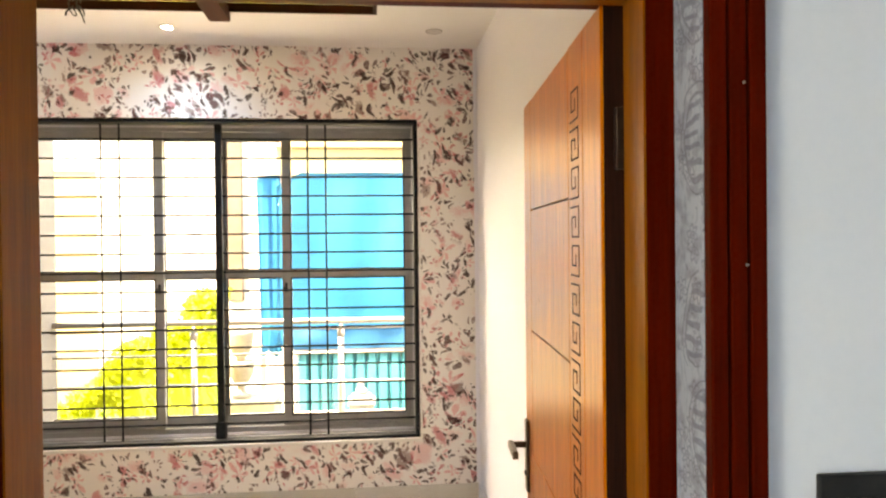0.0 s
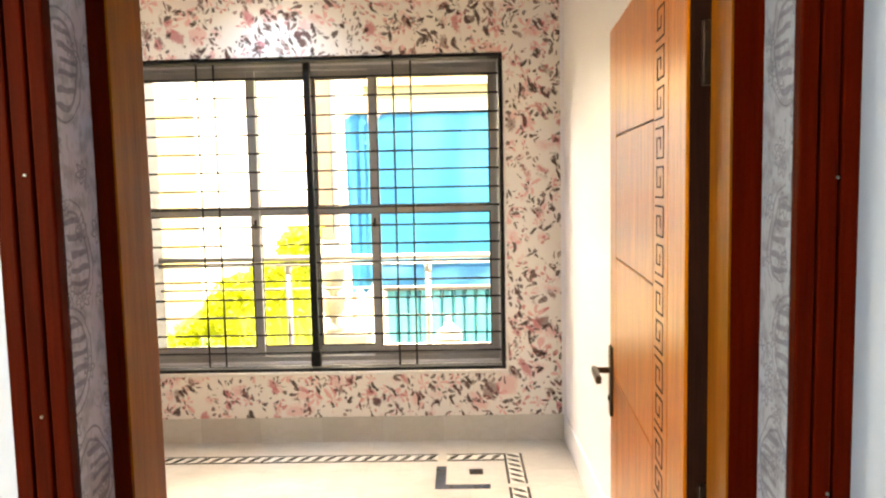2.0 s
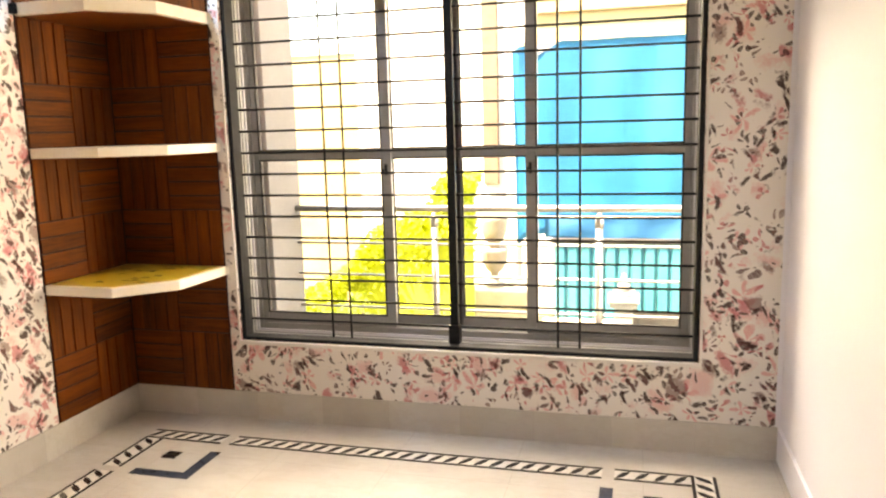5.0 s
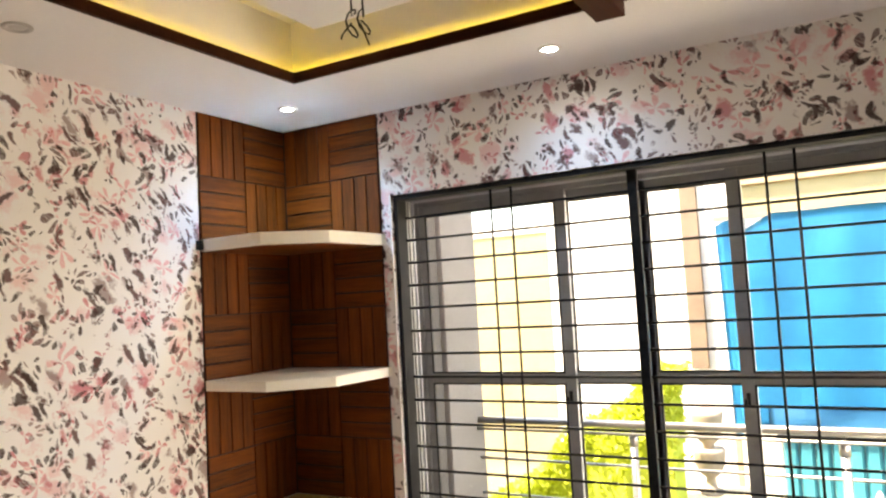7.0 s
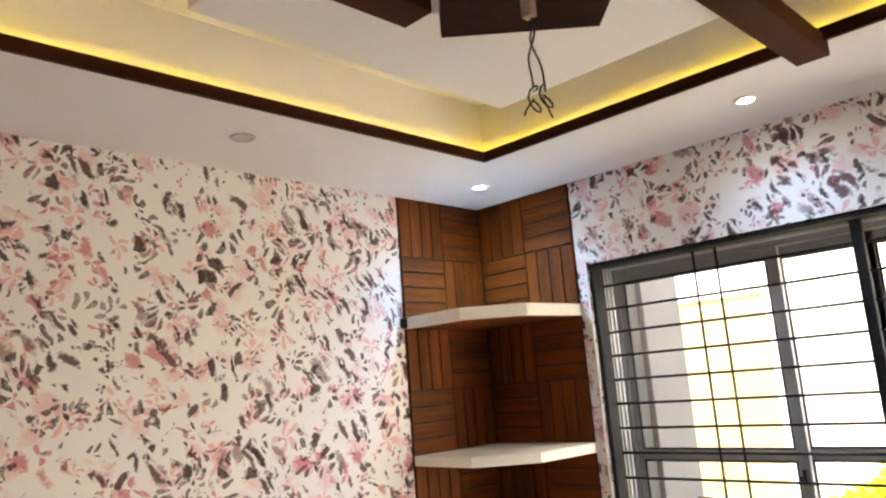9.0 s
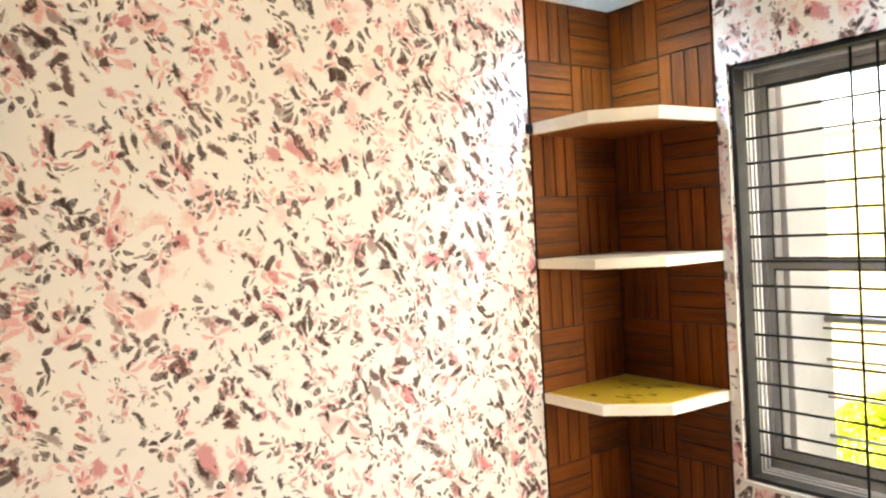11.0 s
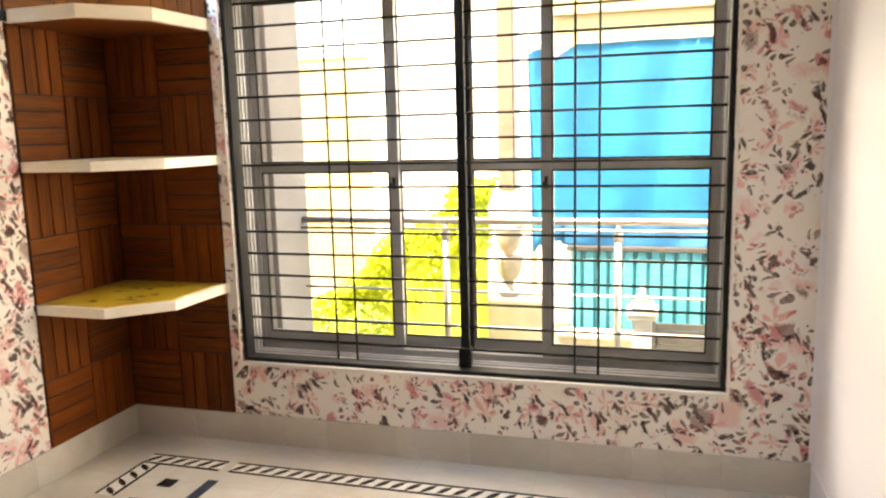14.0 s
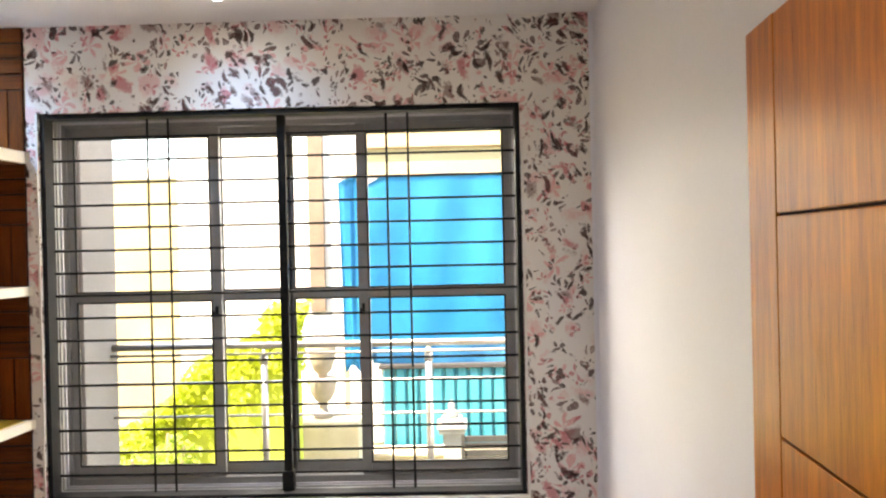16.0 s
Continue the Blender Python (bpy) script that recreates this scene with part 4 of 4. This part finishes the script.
side = thing("cream_house", (-7.0, 15.5, -1.2), "sunlit cream rendered house with a flat roof", "house")
part("wall", cube(-12.0, -4.6, 14.6, 19.0, -1.2, 3.10), RENDERCREAM, side)
part("roof", cube(-12.2, -4.45, 14.57, 19.0, 3.10, 3.30, 0.02), RENDERWHITE, side)
part("side_wall", cube(-4.6, -3.9, 15.2, 19.0, -1.2, 2.4), RENDERCREAM, side)


def sheet(x0, x1, z0, z1, y, wave, cols, rows, seed, fall=0.0, nick=None):
    """A hung sheet with folds, given thickness; nick: a torn top corner."""
    bm = bmesh.new()
    r = random.Random(seed)
    ph = [r.uniform(0, 6.28) for _ in range(6)]
    grid = []
    for j in range(rows + 1):
        v = j / rows
        row = []
        for i in range(cols + 1):
            u = i / cols
            top = z1
            if nick and u < nick[0]:
                top = z1 - nick[1] * (1 - u / nick[0])
            z = z0 + (top - z0) * v - 0.05 * math.sin(math.pi * 3 * u + ph[0]) * (1 - v)
            x = x0 + (x1 - x0) * u + fall * (1 - v) * (1 - u)
            yy = y + wave * (0.5 * math.sin(11 * u + ph[1] + 2 * v) + 0.3 * math.sin(27 * u + ph[2] - 3 * v) + 0.3 * math.sin(5 * v + ph[3] + 7 * u))
            row.append(bm.verts.new((x, yy, z)))
        grid.append(row)
    for j in range(rows):
        for i in range(cols):
            bm.faces.new((grid[j][i], grid[j][i + 1], grid[j + 1][i + 1], grid[j + 1][i]))
    bmesh.ops.solidify(bm, geom=list(bm.faces), thickness=0.012)
    return bm


tarp = thing("blue_tarpaulin", (0.5, 11.6, 0.0), "bright blue tarpaulin hung over the house front", "tarpaulin")
part("sheet", sheet(-1.46, 2.2, 0.10, 2.77, 11.45, 0.09, 60, 24, 5, 0.0, (0.10, 0.20)), TARP, tarp, "", True)
part("torn_flap", sheet(-1.77, -1.40, 0.02, 2.74, 11.50, 0.06, 14, 20, 8, 0.06, (0.5, 0.06)), TARP, tarp, "", True)
# extra strip added over the foot of the tarpaulin, coloured as shade
part("lower_shade_band", sheet(-1.30, 2.2, 0.06, 0.42, 11.36, 0.05, 50, 8, 6), TARPSHADE, tarp, "darker lower band, shade put into the tarpaulin's colour", True)
part("hanging_batten", cube(-1.8, 2.2, 11.56, 11.62, 2.74, 2.80, 0.005), BEIGE, tarp)
for x in (-1.75, 0.4, 2.1):
    part("pole", cube(x, x + 0.07, 11.62, 11.69, -1.2, 2.76, 0.005), BEIGE, tarp)
part("patch", cube(-1.74, -1.05, 11.565, 11.585, 2.42, 2.74, 0.004), CONCRETE, tarp, "grey board showing behind the torn corner")

gate = thing("teal_gate_sheet", (0.5, 11.2, -1.2), "teal ribbed sheet screen with a dark top bar", "screen")
for k in range(19):
    x = -1.15 + k * 0.17
    part("rib", prism([(x, 11.20), (x + 0.03, 11.14), (x + 0.13, 11.14), (x + 0.166, 11.20), (x + 0.166, 11.22), (x, 11.22)], -1.2, 0.06), TEAL, gate)
part("top_bar", cube(-1.2, 2.1, 11.10, 11.24, 0.06, 0.12, 0.01), DARKMETAL, gate)

urn = thing("garden_urn", (-1.74, 9.9, -0.60), "weathered stone urn on a pale plinth", "urn")
part("bowl", lathe([(0.12, -0.30), (0.12, -0.26), (0.06, -0.23), (0.05, -0.13), (0.10, -0.09), (0.15, 0.0), (0.165, 0.12), (0.175, 0.16), (0.16, 0.18)], -1.745, 9.9), URNSTONE, urn, "", True)
part("upper_bowl", lathe([(0.05, 0.18), (0.06, 0.22), (0.11, 0.27), (0.15, 0.38), (0.165, 0.52), (0.175, 0.56), (0.15, 0.58), (0.05, 0.61)], -1.745, 9.9), URNSTONE, urn, "", True)
part("plinth", cube(-2.11, -1.28, 9.6, 10.3, -1.2, -0.30, 0.02), PLINTHSTONE, urn, "pale plinth")
low = thing("garden_wall", (0.4, 10.75, -1.2), "low cream rendered garden wall below the teal screen", "wall")
part("wall_body", cube(-1.27, 2.6, 10.6, 10.9, -1.2, -0.99), PLINTHSTONE, low)
part("coping", cube(-1.27, 2.6, 10.56, 10.94, -0.99, -0.94, 0.01), PLINTHSTONE, low)

pier = thing("gate_pier", (-0.17, 8.9, -1.2), "small pale grey gate pier with a moulded cap and finial", "pier")
part("shaft", cube(-0.27, -0.08, 8.81, 9.0, -1.2, -0.26, 0.01), PIERSTONE, pier)
bm = cube(-0.315, -0.035, 8.765, 9.045, -0.26, -0.21, 0.012)
box(bm, -0.335, -0.015, 8.745, 9.065, -0.21, -0.15, 0.015)
box(bm, -0.29, -0.06, 8.79, 9.02, -0.15, -0.10, 0.02)
part("cap", bm, PIERSTONE, pier)
part("finial", lathe([(0.05, -0.10), (0.075, -0.07), (0.06, -0.03), (0.03, -0.01), (0.04, 0.03), (0.012, 0.085)], -0.175, 8.9, 16), PIERSTONE, pier, "", True)
shutter = thing("dark_slatted_gate", (0.8, 9.3, -1.2), "dark grey slatted metal gate beside the pale pier", "gate")
for k in range(10):
    part("slat", cube(-0.04, 2.2, 9.28, 9.31, -1.19 + k * 0.079, -1.19 + k * 0.079 + 0.070, 0.004), DARKMETAL, shutter)
part("stile", cube(-0.09, -0.04, 9.26, 9.32, -1.2, -0.38, 0.004), DARKMETAL, shutter)
part("stile", cube(2.2, 2.25, 9.26, 9.32, -1.2, -0.38, 0.004), DARKMETAL, shutter)


def leaves(bm, count, inside, size, seed):
    r = random.Random(seed)
    made = 0
    while made < count:
        p = inside(r)
        if p is None:
            continue
        q = Euler((r.uniform(-1.1, 1.1), r.uniform(-1.1, 1.1), r.uniform(0, 6.28))).to_matrix()
        s = size * r.uniform(0.6, 1.4)
        vs = [bm.verts.new(p + q @ Vector(c) * s) for c in ((-0.5, 0, 0), (0, -0.28, 0.06), (0.6, 0, 0), (0, 0.28, 0.06))]
        bm.faces.new(vs)
        made += 1
    return bm


def hedge_top(x):
    return 1.10 - 0.79 * max(0.0, -2.05 - x) + 0.08 * math.sin(6 * x) + 0.05 * math.sin(15 * x + 1)


def in_hedge(r):
    x, y = r.uniform(-4.5, -1.74), r.uniform(8.5, 9.4)
    z = hedge_top(x) - abs(r.gauss(0, 0.36))
    edge = 0.10 * math.sin(6 * z)
    return Vector((min(x, -1.76 + edge), y - 0.2 * math.sin(3 * x), z)) if z > -1.2 else None


def in_bush(r):
    a, b, c = r.gauss(0, 1), r.gauss(0, 1), r.gauss(0, 1)
    n = math.sqrt(a * a + b * b + c * c) or 1
    k = r.uniform(0.55, 1.0) + 0.16 * math.sin(6 * a / n) + 0.10 * math.sin(11 * c / n)
    x, y, z = -2.70 + 0.52 * k * a / n, 7.25 + 0.42 * k * b / n, -0.52 + 0.66 * k * c / n
    return Vector((x, y, z)) if z > -1.2 else None


hedge = thing("hedge", (-3.0, 9.0, -1.2), "tall bright yellow-green clipped hedge", "hedge")
tagged(part("leaf_mass", leaves(bmesh.new(), 14000, in_hedge, 0.075, 11), LEAF, hedge), "", "", "", "stuff")
bm = bmesh.new()
for k in range(13):
    x0 = -4.45 + 0.2 * k
    box(bm, x0, x0 + 0.2, 8.75, 9.2, -1.2, max(-1.1, hedge_top(x0 + 0.1) - 0.24))
part("inner_growth", bm, LEAFCORE, hedge)
bush = thing("bush", (-2.66, 7.25, -1.2), "loose green garden bush with small leaves", "bush")
tagged(part("leaf_mass", leaves(bmesh.new(), 3600, in_bush, 0.055, 12), BUSHLEAF, bush), "", "", "", "stuff")
bm = bmesh.new()
for tip in ((-2.85, 7.1, 0.0), (-2.5, 7.35, 0.05), (-2.66, 7.4, 0.15), (-2.95, 7.3, -0.3), (-2.4, 7.2, -0.2)):
    rod(bm, (-2.66, 7.25, -1.25), tip, 0.014)
part("stems", bm, BEIGE, bush)

# ---- pieces: inlaid border, skirting and wall planks ----
inlay = thing("floor_border_inlay", (-1.156, 3.0, 0.0), "black and white inlaid marble border with corner squares", "floor inlay", "", "structure")
BX0, BX1, BY0, BY1, BAND, GAP0, GAP1 = -2.637, 0.325, 1.49, 4.450, 0.112, 0.455, 0.512
H0, H1 = -0.004, 0.0025
MESH = {}


def piece(name, key, make, mat, parent, m):
    """Alike pieces share one mesh."""
    if key not in MESH:
        bm = make()
        bmesh.ops.recalc_face_normals(bm, faces=bm.faces)
        me = bpy.data.meshes.new(name)
        bm.to_mesh(me)
        bm.free()
        me.materials.append(mat)
        MESH[key] = me
    ob = new(name, MESH[key])
    ob.parent = parent
    ob.matrix_basis = Matrix.Translation(-BASE[parent]) @ m
    return ob


def stretch(origin, angle, length):
    """One run of the border: two black lines and slanting lozenges, from the origin along the angle; the band lies on its left."""
    m = Matrix.Translation((origin[0], origin[1], 0)) @ pose(0, 0, 0, 0, 0, angle)
    for v in (0.0, BAND - 0.015):
        piece("black_line", ("line", round(length, 3)), lambda: cube(0, length, 0, 0.015, H0, H1), BLACKSTONE, inlay, m @ Matrix.Translation((0, v, 0)))
    n = max(1, round(length / 0.078))
    step = length / n
    piece("white_band", ("band", round(length, 3)), lambda: cube(0, length, 0, BAND - 0.030, H0, H1 - 0.0012), WHITESTONE, inlay, m @ Matrix.Translation((0, 0.015, 0)))
    for k in range(n):
        piece("lozenge", "lozenge", lambda: prism([(0.006, 0.018), (0.038, 0.030), (0.062, 0.064), (0.072, BAND - 0.018), (0.040, BAND - 0.030), (0.016, 0.048)], H0, H1 + 0.0002), BLACKSTONE, inlay, m @ Matrix.Translation((k * step, 0, 0)))


for cx, cy, a in ((BX0, BY1, 0), (BX1, BY1, -90), (BX1, BY0, 180), (BX0, BY0, 90)):
    side_len = (BX1 - BX0) if a in (0, 180) else (BY1 - BY0)
    d = Vector((math.cos(radians(a)), math.sin(radians(a)), 0))
    inward = Vector((d.y, -d.x, 0))
    for s, e in ((0.0, GAP0), (GAP1, side_len - GAP1), (side_len - GAP0, side_len - BAND)):
        o = Vector((cx, cy, 0)) + d * s + inward * BAND
        stretch((o.x, o.y), a, e - s)
    c = Vector((cx, cy, 0))
    m = Matrix.Translation(c) @ pose(0, 0, 0, 0, 0, a)
    piece("slate_angle", "angle", lambda: prism([(0.200, -0.515), (0.523, -0.515), (0.523, -0.210), (0.466, -0.210), (0.466, -0.456), (0.200, -0.456)], H0, H1), SLATE, inlay, m)
    piece("dark_square", "square", lambda: cube(0.245, 0.323, -0.323, -0.245, H0, H1), BLACKSTONE, inlay, m)

skirting = thing("baseboard", (-1.2, YW, 0.0), "cream marble skirting tiles along the walls", "skirting", "", "structure")
for k in range(9):
    a, b = XL + 0.012 + k * 0.397, min(XL + 0.012 + (k + 1) * 0.397 - 0.0015, XR - 0.015)
    piece("skirting_tile", ("n", k), lambda: cube(a, b, YW - 0.012, YW - 0.0005, 0, 0.164), SKIRT, skirting, Matrix())
for k in range(9):
    y0, y1 = YD + 0.02 + k * 0.386, YD + 0.02 + (k + 1) * 0.386 - 0.0015
    piece("skirting_tile", ("w", k), lambda: cube(XL + 0.0005, XL + 0.012, y0, min(y1, YW - 0.0005), 0, 0.164), SKIRT, skirting, Matrix())
    piece("skirting_tile", ("e", k), lambda: cube(XR - 0.014, XR - 0.0005, y0, min(y1, YW - 0.0005), 0, 0.164), CREAM, skirting, Matrix())

cladding = thing("corner_panelling", (-2.65, 4.70, 0.165), "brown teak plank panelling in basket weave in the room corner", "wall panel", "", "structure")
part("backing", cube(XL + 0.0005, XL + 0.006, PY0, YW - 0.001, 0.165, 2.914), PANELGAP, cladding)
part("backing", cube(XL + 0.006, PX1, YW - 0.006, YW - 0.0005, 0.165, 2.914), PANELGAP, cladding)
for bay, (z0, z1) in enumerate(BAYS):
    rh = (z1 - z0) / 2
    for row in range(2):
        za = z1 - (row + 1) * rh
        for wall in (0, 1):
            start, end = (PY0, YW - 0.016) if wall == 0 else (XL + 0.016, PX1)
            tw = (end - start) / 2
            for col in range(2):
                upright = (row + col) % 2 == 0
                s0 = start + col * tw
                for k in range(4):
                    if upright:
                        lo, hi, a, b = s0 + k * tw / 4 + 0.0045, s0 + (k + 1) * tw / 4 - 0.0045, za + 0.003, za + rh - 0.003
                    else:
                        lo, hi, a, b = s0 + 0.003, s0 + tw - 0.003, za + k * rh / 4 + 0.0045, za + (k + 1) * rh / 4 - 0.0045
                    key = ("plank", wall, upright, round(hi - lo, 3), round(b - a, 3))
                    if wall == 0:
                        piece("plank", key, lambda: cube(0, 0.009, 0, hi - lo, 0, b - a, 0.0015), PLANK_V if upright else PLANK_Y, cladding, Matrix.Translation((XL + 0.0055, lo, a)))
                    else:
                        piece("plank", key, lambda: cube(0, hi - lo, -0.009, 0, 0, b - a, 0.0015), PLANK_V if upright else PLANK_X, cladding, Matrix.Translation((lo, YW - 0.0055, a)))
